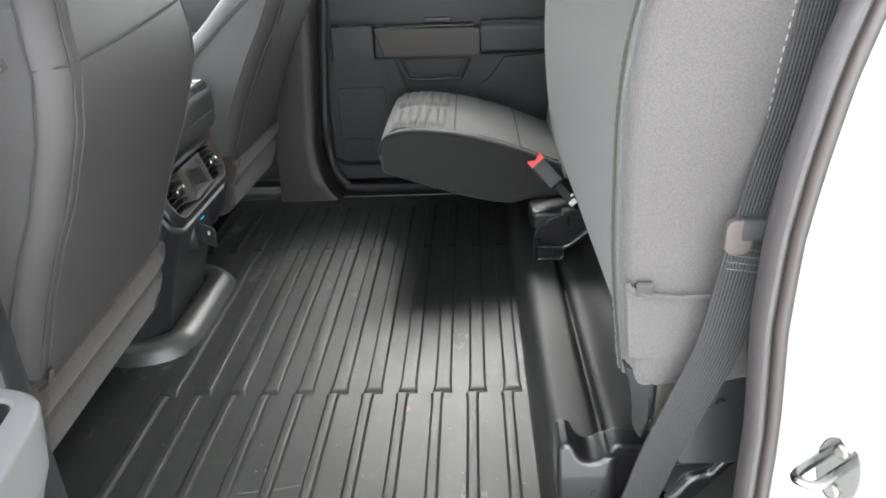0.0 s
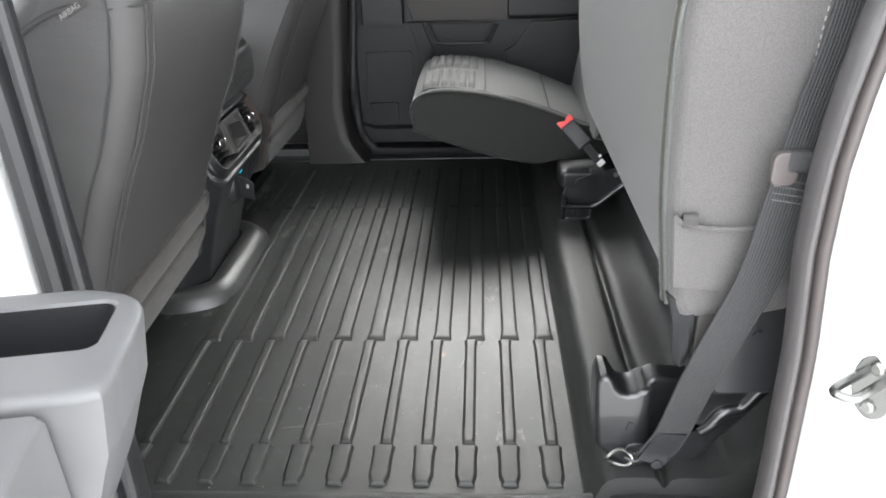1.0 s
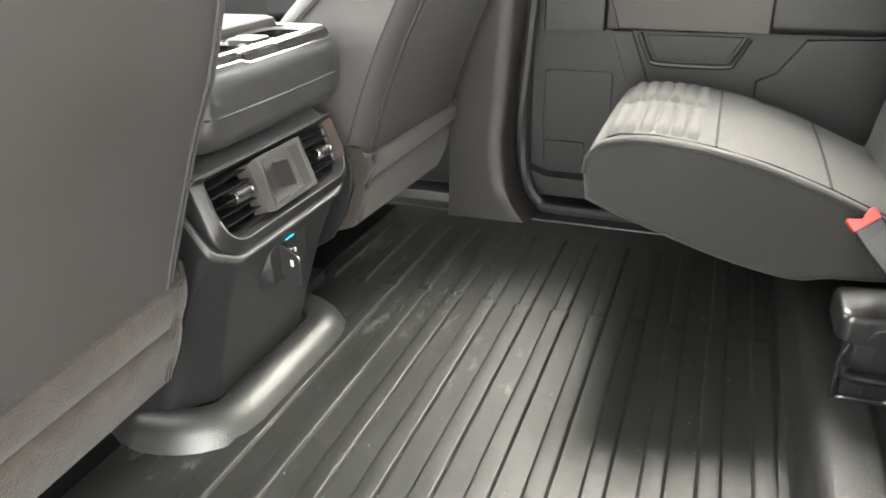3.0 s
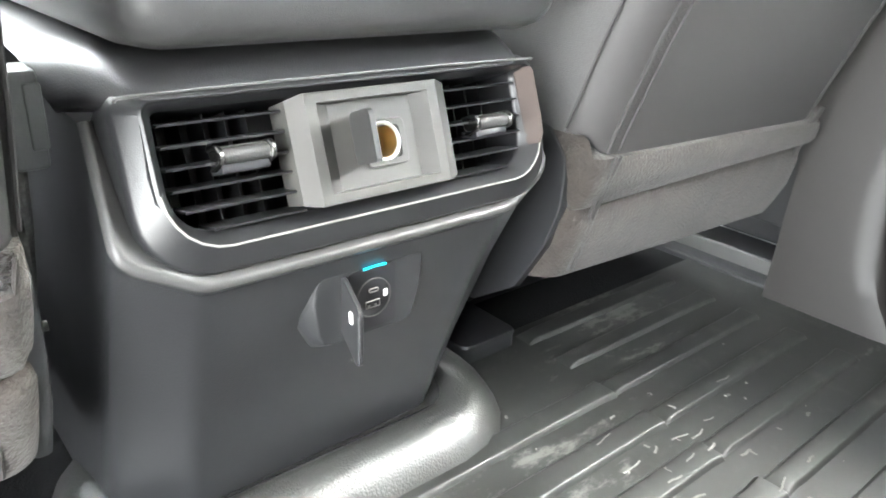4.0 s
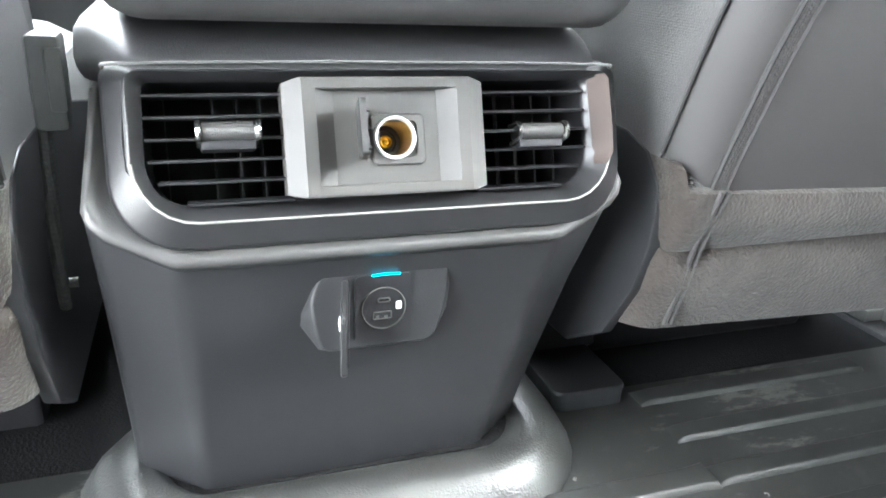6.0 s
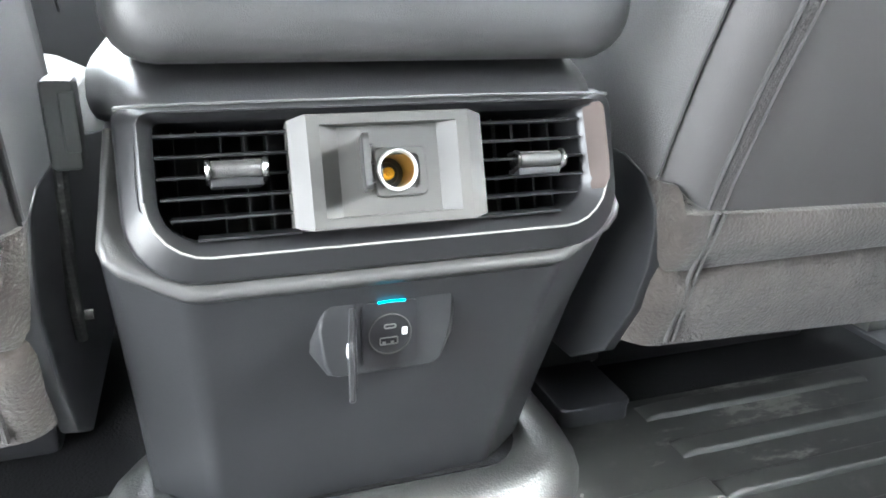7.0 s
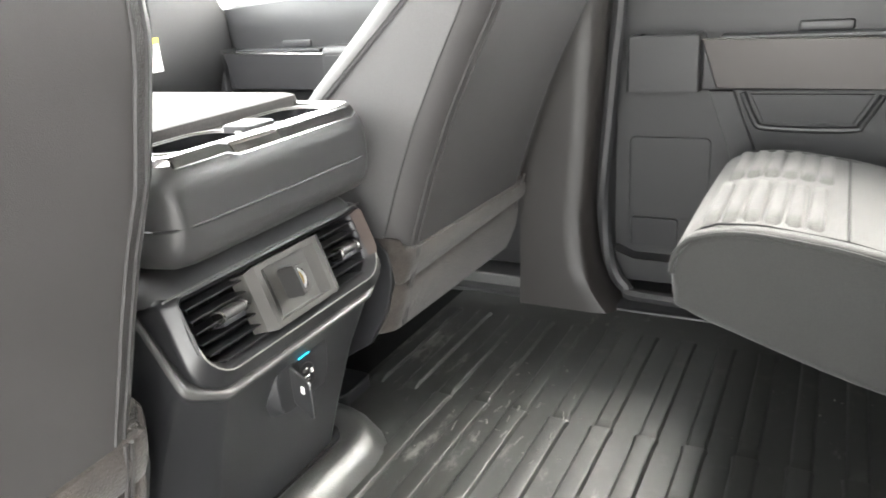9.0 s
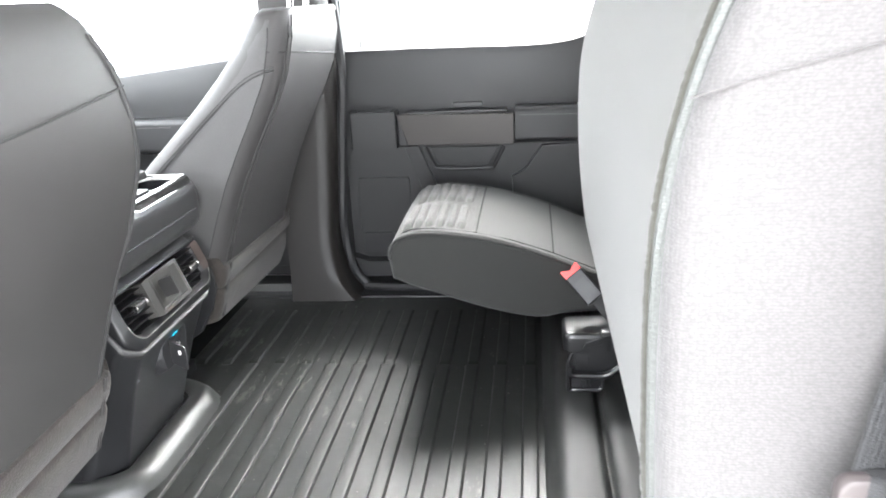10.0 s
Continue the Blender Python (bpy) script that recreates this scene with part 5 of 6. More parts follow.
    for side in (s * 0.19,):
        bm = bmesh.new()
        box(bm, -1.15, -0.84, yc + side - 0.022, yc + side + 0.022, 0.0, 0.045, 0.005)
        part("seat_rail", bm, M_SHADE_BLACK, st, "black steel seat rail")
        bm = bmesh.new()
        box(bm, -0.84, -0.815, yc + side - 0.03, yc + side + 0.03, 0.0, 0.012, 0.003)
        rod(bm, (-0.827, yc + side, 0.012), (-0.827, yc + side, 0.02), 0.008, 6)
        part("rail_foot", bm, M_SHADE_BLACK, st, "black rail foot with a bolt")
    # frame filled in down to the floor to block light under the seat
    bm = bmesh.new()
    box(bm, -1.14, -0.80, yc - 0.2, yc + 0.2, 0.0, 0.15, 0.01)
    part("seat_frame", bm, M_METAL, st, "black seat frame")
    # side cover next to the console
    bm = bmesh.new()
    prism(bm, [(-1.1, 0.08), (-0.68, 0.10), (-0.615, 0.142), (-0.578, 0.203), (-0.563, 0.25), (-0.561, 0.28), (-0.565, 0.302), (-0.585, 0.326), (-0.62, 0.338), (-0.8, 0.335), (-1.1, 0.28)], yc - s * 0.240, yc - s * 0.2535, bevel=0.004)
    part("side_cover", bm, M_PLASTIC, st, "dark plastic side cover")
    return st


make_front_seat(0.513, "grey front seat with a carpet kick panel beside the console", square=True)
make_front_seat(2 * C - 0.513, "grey front seat, its vinyl back towards the open door", 0.09, 0.10)

# belt buckle stalk beside the console
stalk = thing("seat_buckle", (-0.62, -0.19, 0.2), "grey belt buckle on a stiff stalk between seat and console", "belt buckle")
bm = bmesh.new()
box(bm, -0.648, -0.618, -0.193, -0.172, 0.347, 0.41, 0.004)
buckle_stem = part("buckle_body", bm, M_BUCKLE, stalk)
bm = bmesh.new()
box(bm, -0.640, -0.6165, -0.182, -0.1713, 0.36, 0.402, 0.002)
part("buckle_inset", bm, M_BUCKLE, buckle_stem, "raised dark panel")
bm = bmesh.new()
tube(bm, smooth_path([(-0.632, -0.189, 0.35), (-0.634, -0.192, 0.30), (-0.642, -0.196, 0.25), (-0.66, -0.198, 0.20)], 5), 0.005)
part("stalk", bm, M_DARK_STEEL, stalk, "braided steel stalk")
bm = bmesh.new()
rod(bm, (-0.655, -0.200, 0.222), (-0.655, -0.186, 0.222), 0.004)
part("bolt", bm, M_DARK_STEEL, stalk, "steel bolt")

# duct cover on the floor beside the console
duct = thing("floor_duct_cover", (-0.75, 0.3, 0.0), "black plastic floor duct cover beside the console", "duct cover")
bm = bmesh.new()
loft(bm, [[(x, y, z) for x, y in rrect(-0.746, 0.309, 0.056 - k, 0.046 - k, (0.010, 0.006, 0.012, 0.016))] for z, k in ((0.0, 0.001), (0.016, 0.001), (0.0205, 0.0), (0.0235, 0.0012), (0.0245, 0.004))])
part("foot_plate", bm, M_DUCT, duct)
bm = bmesh.new()
prism(bm, [(-0.800, 0.012), (-0.786, 0.024), (-0.800, 0.060), (-0.815, 0.10), (-0.85, 0.10), (-0.85, 0.012)], 0.268, 0.366, bevel=0.004)
part("riser", bm, M_DUCT, duct)


# ---- rear seat with its cushion down ----
def profile_cushion(bm, outline_pts, y0, y1, r, steps=5, crown=0.0):
    """Carries a side outline across y; the ends are rounded by r."""
    n = len(outline_pts)
    cx = sum(p[0] for p in outline_pts) / n
    cz = sum(p[1] for p in outline_pts) / n
    turn = 1.0 if sum(p[0] * q[1] - q[0] * p[1] for p, q in zip(outline_pts, outline_pts[1:] + outline_pts[:1])) > 0 else -1.0
    ys = []
    for i in range(steps + 1):
        a = math.pi / 2 * i / steps
        ys.append((y0 + r * (1 - math.sin(a)), r * (1 - math.cos(a)) if False else r * (1 - math.cos(math.pi / 2 - a))))
    left = [(y0 + r * (1 - math.cos(math.pi / 2 * i / steps)), r * (1 - math.sin(math.pi / 2 * i / steps))) for i in range(steps + 1)]
    right = [(y1 - (y - y0), k) for y, k in left][::-1]
    mid = [(y0 + r + (y1 - y0 - 2 * r) * i / 8, 0.0) for i in range(1, 8)]
    rings = []
    for y, k in left + mid + right:
        ring = []
        for j, p in enumerate(outline_pts):
            a, b2 = outline_pts[j - 1], outline_pts[(j + 1) % n]
            t = Vector((b2[0] - a[0], b2[1] - a[1])).normalized()
            nrm = Vector((-t.y, t.x))
            nrm = nrm * turn
            w = crown * math.sin(math.pi * (y - y0) / (y1 - y0))
            ring.append((p[0] + nrm.x * k, y, p[1] + nrm.y * k + (w if p[1] > cz else 0)))
        rings.append(ring)
    return loft(bm, rings)


rs = thing("rear_seat", (0.3, 0.55, 0.15), "dark grey cloth rear seat with ribbed cushion folded down", "car seat")
TOPZ = [(-0.165, 0.315), (-0.145, 0.349), (-0.112, 0.362), (-0.06, 0.364), (0.033, 0.352), (0.12, 0.331), (0.207, 0.301), (0.30, 0.262), (0.36, 0.25)]
side = smooth_path([(-0.160, 0, 0.25), (-0.166, 0, 0.31), (-0.147, 0, 0.346), (-0.102, 0, 0.361), (-0.05, 0, 0.363), (0.04, 0, 0.351), (0.12, 0, 0.331), (0.207, 0, 0.301), (0.30, 0, 0.262), (0.37, 0, 0.24),
                    (0.375, 0, 0.18), (0.30, 0, 0.165), (0.23, 0, 0.160), (0.17, 0, 0.150), (0.06, 0, 0.172), (-0.05, 0, 0.208), (-0.12, 0, 0.232)], 3)
bm = bmesh.new()
profile_cushion(bm, [(p.x, p.z) for p in side], 0.318, 0.775, 0.014, crown=0.006)
part("seat_cushion", bm, M_CLOTH, rs)
bm = bmesh.new()
# piping round the upper rim of the cushion side
pp = [(x, 0.3195, z - 0.001) for x, z in [(-0.164, 0.30), (-0.160, 0.325), (-0.146, 0.343)] + [(-0.13 + 0.03 * i, lerp_table(-0.13 + 0.03 * i, TOPZ) - 0.004) for i in range(16)]]
tube(bm, smooth_path(pp, 3), 0.0042, 6)
part("cushion_piping", bm, M_CLOTH, rs, "piped edge of the cushion")
RIBS = 6
for half_k in range(2):
    for k in range(RIBS):
        x = -0.124 + 0.0245 * k + (0.006 if half_k else 0.0)
        y0, y1 = (0.343, 0.545) if half_k == 0 else (0.548, 0.747)
        bm = bmesh.new()
        z = lerp_table(x, TOPZ) + 0.002
        pts = [(x, y0 + (y1 - y0) * t, z + 0.006 * math.sin(math.pi * (y0 + (y1 - y0) * t - 0.318) / 0.457) - 0.012 * (2 * t - 1) ** 10) for t in [i / 8 for i in range(9)]]
        sweep(bm, pts, [(-0.0122, -0.005), (-0.0095, 0.002), (-0.005, 0.0052), (0.005, 0.0052), (0.0095, 0.002), (0.0122, -0.005)])
        part("cushion_rib", bm, M_CLOTH, rs)
for x in (0.036, 0.209):
    bm = bmesh.new()
    z = lerp_table(x, TOPZ)
    tube(bm, [(x, 0.343 + 0.404 * t, z + 0.0064 * math.sin(math.pi * (0.025 + 0.404 * t) / 0.457) + 0.0006) for t in [i / 10 for i in range(11)]], 0.0022, 5)
    part("cushion_seam", bm, M_CLOTH_DARK, rs, "dark stitched crease")
for y in (0.342, 0.748):
    bm = bmesh.new()
    tube(bm, [(x, y, lerp_table(x, TOPZ) + 0.0064 * math.sin(math.pi * (y - 0.318) / 0.457) + 0.0002) for x in [-0.15 + 0.46 * i / 24 for i in range(25)]], 0.0017, 6)
    part("border_seam", bm, M_CLOTH_DARK, rs, "dark seam along the cushion border")
bm = bmesh.new()
back = smooth_path([(0.315, 0, 0.25), (0.325, 0, 0.32), (0.35, 0, 0.45), (0.39, 0, 0.65), (0.43, 0, 0.82), (0.455, 0, 0.88), (0.52, 0, 0.89), (0.545, 0, 0.84), (0.53, 0, 0.6), (0.47, 0, 0.3), (0.40, 0, 0.23)], 3)
profile_cushion(bm, [(p.x, p.z) for p in back], 0.21, 0.79, 0.03)
part("backrest", bm, M_CLOTH, rs, "dark grey cloth backrest")

# ---- rear seat whose cushion is folded up ----
up_seat = thing("folded_rear_seat", (0.4, -0.3, 0.2), "pale grey rear seat with its cushion folded upright", "car seat")
front_up = [(0.318, 0.335), (0.298, 0.338), (0.283, 0.36), (0.268, 0.42), (0.257, 0.50), (0.250, 0.60), (0.250, 0.70), (0.257, 0.77), (0.275, 0.84), (0.30, 0.90), (0.335, 0.935), (0.40, 0.945), (0.425, 0.90), (0.425, 0.60), (0.42, 0.42), (0.40, 0.345), (0.36, 0.332)]
sm = smooth_path([(x, 0, z) for x, z in front_up] + [(0.318, 0, 0.335)], 3)[:-1]
bm = bmesh.new()
profile_cushion(bm, [(p.x, p.z) for p in sm], -0.806, 0.172, 0.03)
part("cushion_underside", bm, M_FELT, up_seat, "greenish-grey felt cushion underside")
# cloth border panel on the end that faces the door
inner = [(0.2605, 0.385), (0.2475, 0.50), (0.2425, 0.60), (0.2425, 0.70), (0.250, 0.775), (0.27, 0.845), (0.30, 0.905), (0.335, 0.938), (0.40, 0.945), (0.43, 0.9), (0.43, 0.60), (0.427, 0.42), (0.40, 0.372), (0.32, 0.365), (0.277, 0.362)]
sm2 = smooth_path([(x, 0, z) for x, z in inner] + [(inner[0][0], 0, inner[0][1])], 3)[:-1]
bm = bmesh.new()
profile_cushion(bm, [(p.x, p.z) for p in sm2], -0.824, -0.775, 0.018)
part("border_panel", bm, M_CLOTH_LIGHT, up_seat, "pale grey woven border panel")
bm = bmesh.new()
zp = smooth_path([(0.2615, -0.800, 0.375), (0.247, -0.800, 0.50), (0.242, -0.800, 0.60), (0.2415, -0.800, 0.70), (0.2495, -0.800, 0.775), (0.27, -0.800, 0.85), (0.298, -0.800, 0.908), (0.335, -0.800, 0.942), (0.38, -0.800, 0.948)], 5)
tube(bm, zp, 0.0046, 8)
part("zip", bm, M_ZIP, up_seat, "thick corded zip along the edge")
bm = bmesh.new()
dashes(bm, [(p.x + 0.010, p.y - 0.0165, p.z) for p in smooth_path(zp, 6)], 0.0007, 3, 2)
part("zip_stitching", bm, M_STITCH, up_seat, "pale stitching beside the zip")
bm = bmesh.new()
dashes(bm, smooth_path([(0.385, -0.8242, 0.42), (0.376, -0.8246, 0.55), (0.3745, -0.8246, 0.62), (0.379, -0.8246, 0.72), (0.395, -0.8240, 0.86)], 52), 0.0008, 3, 2)
part("border_stitching", bm, M_STITCH, up_seat, "pale stitched seam")
# ragged felt edge beside the zip
bm = bmesh.new()
fz = random.Random(3)
fp = smooth_path([(p.x - 0.002, p.y + 0.008, p.z) for p in zp], 8)
loft(bm, [[(p.x + k * math.cos(a), p.y + k * math.sin(a), p.z + fz.uniform(-0.001, 0.001)) for a, k in [(math.pi * 2 * j / 7, 0.0048 + 0.0014 * fz.random()) for j in range(7)]] for p in fp])
part("felt_edge", bm, M_FELT, up_seat, "ragged felt edge", angle=180)
bm = bmesh.new()
tube(bm, smooth_path([(0.252, -0.815, 0.806), (0.262, -0.8235, 0.811), (0.302, -0.8245, 0.822), (0.36, -0.8245, 0.836), (0.42, -0.822, 0.85)], 5), 0.0009, 5)
part("top_seam", bm, M_CLOTH_LIGHT, up_seat, "stitched upper seam")
# pocket and strap tab
bm = bmesh.new()
prism(bm, [(0.258, 0.412), (0.2495, 0.506), (0.258, 0.500), (0.275, 0.494), (0.31, 0.490), (0.34, 0.490), (0.385, 0.494), (0.39, 0.412), (0.33, 0.405)], -0.829, -0.82, bevel=0.003)
part("pocket", bm, M_CLOTH_LIGHT, up_seat, "pale grey pocket")
bm = bmesh.new()
tube(bm, smooth_path([(0.2500, -0.828, 0.507), (0.258, -0.83, 0.500), (0.278, -0.831, 0.494), (0.32, -0.831, 0.490), (0.385, -0.830, 0.494)], 4), 0.003, 6)
part("pocket_lip", bm, M_CLOTH_LIGHT, up_seat)
bm = bmesh.new()
sweep(bm, smooth_path([(0.268, -0.824, 0.487), (0.268, -0.825, 0.503), (0.268, -0.828, 0.509), (0.268, -0.8325, 0.506), (0.268, -0.832, 0.494)], 4), [(-0.0085, -0.001), (0.0085, -0.001), (0.0085, 0.001), (-0.0085, 0.001)], up=(0, -1, 0.01))
part("strap_tab", bm, M_STRAP, up_seat, "dark folded strap tab")
# skirt of slack cloth below
bm = bmesh.new()
rings = []
for i in range(9):
    t = i / 8
    z = 0.392 - 0.098 * t
    w = 0.030 * (1 - 0.45 * t) * (1.0 if t < 0.9 else 0.7)
    cx = 0.274 + 0.010 * math.sin(2.2 * t)
    rings.append([(cx + w * 0.62 * math.cos(a), -0.808 + 0.014 * (1 - 0.3 * t) * math.sin(a) + 0.004 * math.sin(3 * a + 4 * t), z + 0.003 * math.cos(2 * a)) for a in [2 * math.pi * j / 14 for j in range(14)]])
loft(bm, rings)
part("cloth_skirt", bm, M_CLOTH_DARK, up_seat, "slack dark cloth skirt")
bm = bmesh.new()
box(bm, 0.296, 0.318, -0.818, -0.806, 0.305, 0.392, 0.003)
part("hinge_plate", bm, M_PLATE, up_seat, "pale grey hinge plate")
bm = bmesh.new()
back = smooth_path([(0.43, 0, 0.25), (0.43, 0, 0.45), (0.44, 0, 0.65), (0.46, 0, 0.82), (0.48, 0, 0.88), (0.54, 0, 0.89), (0.56, 0, 0.84), (0.55, 0, 0.6), (0.51, 0, 0.3), (0.46, 0, 0.24)], 3)
profile_cushion(bm, [(p.x, p.z) for p in back], -0.79, 0.195, 0.03)
part("backrest", bm, M_CLOTH_LIGHT, up_seat, "grey cloth backrest")
bm = bmesh.new()
prism(bm, [(0.33, 0.235), (0.305, 0.29), (0.31, 0.36), (0.34, 0.378), (0.60, 0.378), (0.60, 0.25)], -0.812, -0.70, bevel=0.012)
part("hinge_cover", bm, M_PLASTIC, up_seat, "dark plastic hinge cover")
for p in ((0.358, 0.326), (0.375, 0.335)):
    bm = bmesh.new()
    rod(bm, (p[0], -0.817, p[1]), (p[0], -0.808, p[1]), 0.006)
    part("cover_clip", bm, M_BLACK, up_seat)

# ---- seat brackets, belts, small fittings ----
br = thing("middle_seat_bracket", (0.3, 0.18, 0.0), "black pressed steel seat bracket on the floor step", "seat bracket")
bm = bmesh.new()
prism(bm, [(0.236, 0.100), (0.234, 0.155), (0.246, 0.176), (0.30, 0.184), (0.36, 0.196), (0.44, 0.215), (0.44, 0.17), (0.394, 0.150), (0.335, 0.104), (0.30, 0.092)], 0.158, 0.166, bevel=0.002)
part("side_plate", bm, M_METAL, br)
bm = bmesh.new()
tube(bm, smooth_path([(0.240, 0.150, 0.118), (0.239, 0.150, 0.104), (0.248, 0.150, 0.098), (0.275, 0.150, 0.097), (0.311, 0.150, 0.098), (0.340, 0.150, 0.118), (0.394, 0.150, 0.162), (0.44, 0.152, 0.19)], 5), 0.0075, 10)
part("rod_guard", bm, M_METAL, br, "bent black steel rod")
bm = bmesh.new()
tube(bm, smooth_path([(0.240, 0.152, 0.150), (0.233, 0.150, 0.125), (0.232, 0.148, 0.085), (0.235, 0.146, 0.060), (0.244, 0.145, 0.0655), (0.275, 0.145, 0.0655), (0.298, 0.146, 0.0665), (0.303, 0.148, 0.076), (0.304, 0.150, 0.095)], 5), 0.004, 8)
part("foot_loop", bm, M_METAL, br, "bent black foot loop")
bm = bmesh.new()
box(bm, 0.240, 0.300, 0.149, 0.158, 0.062, 0.100, 0.003, 2)
for k in range(3):
    box(bm, 0.262 + 0.008 * k, 0.2655 + 0.008 * k, 0.1465, 0.150, 0.070, 0.088, 0.001)
part("foot", bm, M_METAL, br, "slotted black foot plate")
bm = bmesh.new()
b2 = bmesh.new()
loft(b2, [[(x, y, z) for x, y in rrect(0.275, 0.205, 0.052 - k, 0.050 - k, 0.016)] for z, k in ((0.150, 0.0), (0.178, 0.0), (0.186, 0.003), (0.190, 0.008))])
merge(bm, b2)
box(bm, 0.300, 0.335, 0.153, 0.175, 0.176, 0.196, 0.004, 2)
part("top_plate", bm, M_METAL, br, "rounded black top block")
bm = bmesh.new()
prism(bm, [(0.262, 0.158), (0.300, 0.166), (0.318, 0.190), (0.300, 0.182), (0.268, 0.170)], 0.152, 0.157, bevel=0.001)
part("latch_tongue", bm, M_METAL, br, "small black latch tongue")
# near-black block whose colour stands for the depth of the hole
bm = bmesh.new()
box(bm, 0.248, 0.276, 0.1565, 0.160, 0.122, 0.147, 0.001)
part("square_hole", bm, M_SHADE_BLACK, br, "square hole")
for p, mat2 in (((0.345, 0.167), M_SHADE_BLACK), ((0.365, 0.180), M_STEEL)):
    bm = bmesh.new()
    rod(bm, (p[0], 0.160, p[1]), (p[0], 0.1545, p[1]), 0.0065, 12)
    part("rivet", bm, mat2, br, "round hole or steel rivet")

bk = thing("red_belt_buckle", (0.334, 0.208, 0.19), "black belt buckle with red release button", "belt buckle")
A, B = Vector((0.338, 0.205, 0.188)), Vector((0.237, 0.266, 0.296))
ax = (B - A).normalized()
sd = ax.cross(Vector((-0.1, -0.9, 0.42))).normalized()
nm = sd.cross(ax).normalized()
MB = Matrix.Translation(A) @ Matrix((ax, sd, nm)).transposed().to_4x4()
LB = (B - A).length
bm = bmesh.new()
box(bm, 0.0, 0.075, -0.011, 0.011, -0.004, 0.004, 0.002, m=MB)
part("buckle_strap", bm, M_BELT, bk, "black buckle strap")
bm = bmesh.new()
box(bm, 0.068, LB - 0.018, -0.021, 0.021, -0.010, 0.010, 0.004, 3, m=MB)
bbody = part("buckle_body", bm, M_BLACK, bk)
bm = bmesh.new()
box(bm, 0.082, LB - 0.038, -0.011, 0.011, 0.0095, 0.0105, 0.0005, m=MB)
part("buckle_inset", bm, M_PLASTIC, bbody)
bm = bmesh.new()
b2 = bmesh.new()
prism(b2, [(LB - 0.028, -0.0205), (LB - 0.028, 0.0205), (LB - 0.004, 0.0205), (LB - 0.002, 0.017), (LB - 0.006, 0.006), (LB - 0.012, 0.0), (LB - 0.006, -0.007), (LB + 0.001, -0.017), (LB - 0.001, -0.0205)], -0.0085, 0.0085, axis="z", bevel=0.0022)
merge(bm, b2, MB)
part("release_button", bm, M_RED, bk, "red release button with a notch")
bm = bmesh.new()
box(bm, 0.0, 0.014, -0.010, 0.010, 0.004, 0.008, 0.002, m=MB)
box(bm, 0.020, 0.026, 0.006, 0.014, 0.004, 0.007, 0.001, m=MB)
part("white_label", bm, M_WHITE, bk, "white cloth label")

nb = thing("near_seat_bracket", (0.28, -0.72, 0.0), "glossy black steel seat bracket with a tether ring", "seat bracket")
bm = bmesh.new()
hook_line = [(0.196, 0.10), (0.191, 0.16), (0.190, 0.212), (0.196, 0.221), (0.204, 0.223), (0.212, 0.219), (0.219, 0.203), (0.226, 0.194), (0.236, 0.191), (0.246, 0.192), (0.251, 0.197), (0.258, 0.200), (0.272, 0.200), (0.272, 0.05), (0.240, 0.055), (0.211, 0.08)]
profile_cushion(bm, hook_line, -0.752, -0.690, 0.008, 4)
part("hook_box", bm, M_METAL, nb, "pressed steel box with a forked hook")
bm = bmesh.new()
arm_line = [(0.258, 0.06), (0.258, 0.14), (0.262, 0.208), (0.30, 0.211), (0.355, 0.208), (0.44, 0.212), (0.417, 0.155), (0.381, 0.107), (0.338, 0.047), (0.30, 0.040)]
profile_cushion(bm, [(p.x, p.z) for p in smooth_path([(x, 0, z) for x, z in arm_line + arm_line[:1]], 3)[:-1]], -0.742, -0.70, 0.007)
part("arm_plate", bm, M_METAL, nb, "black steel arm plate")
bm = bmesh.new()
prism(bm, [(0.236, 0.128), (0.243, 0.126), (0.247, 0.142), (0.240, 0.144)], -0.7535, -0.745, bevel=0.001)
part("slot", bm, M_SHADE_BLACK, nb, "dark slot")
bm = bmesh.new()
tube(bm, smooth_path([(0.350, -0.738, 0.118), (0.361, -0.741, 0.131), (0.370, -0.741, 0.147), (0.381, -0.741, 0.156), (0.402, -0.741, 0.163), (0.418, -0.741, 0.185), (0.436, -0.740, 0.203)], 5), 0.011, 10)
part("embossed_ridge", bm, M_METAL, nb, "embossed ridge")
bm = bmesh.new()
rod(bm, (0.338, -0.742, 0.125), (0.338, -0.732, 0.125), 0.008, 14)
part("dimple", bm, M_METAL, nb)
bm = bmesh.new()
tube(bm, [(0.228 + a, -0.762 - 0.004 * math.cos(i * 0.6), 0.084 + b2) for i, (a, b2) in enumerate(circle(0.0195, 24, 0.0135))], 0.0022, 6, up=(0, 1, 0), closed=True)
part("tether_ring", bm, M_STEEL, nb, "bright steel ring")
bm = bmesh.new()
tube(bm, [(0.252 + a, -0.765, 0.104 + b2) for a, b2 in circle(0.016, 16, 0.009)], 0.002, 6, up=(0, 1, 0), closed=True)
tube(bm, smooth_path([(0.236, -0.764, 0.087), (0.25, -0.768, 0.083), (0.262, -0.766, 0.088)], 4), 0.0025, 6)
part("snap_link", bm, M_BLACK, nb, "small black snap link")
bm = bmesh.new()
rod(bm, (0.280, -0.778, 0.085), (0.280, -0.745, 0.085), 0.008, 12)
part("anchor_bolt", bm, M_BLACK, nb)

belt = thing("seat_belt", (0.29, -0.77, 0.05), "black ribbed seat belt webbing with a grey tongue", "seat belt")
lowb = [(0.278, -0.770, 0.098), (0.294, -0.784, 0.15), (0.306, -0.822, 0.265), (0.322, -0.842, 0.345), (0.350, -0.850, 0.443), (0.365, -0.853, 0.546), (0.369, -0.854, 0.572)]


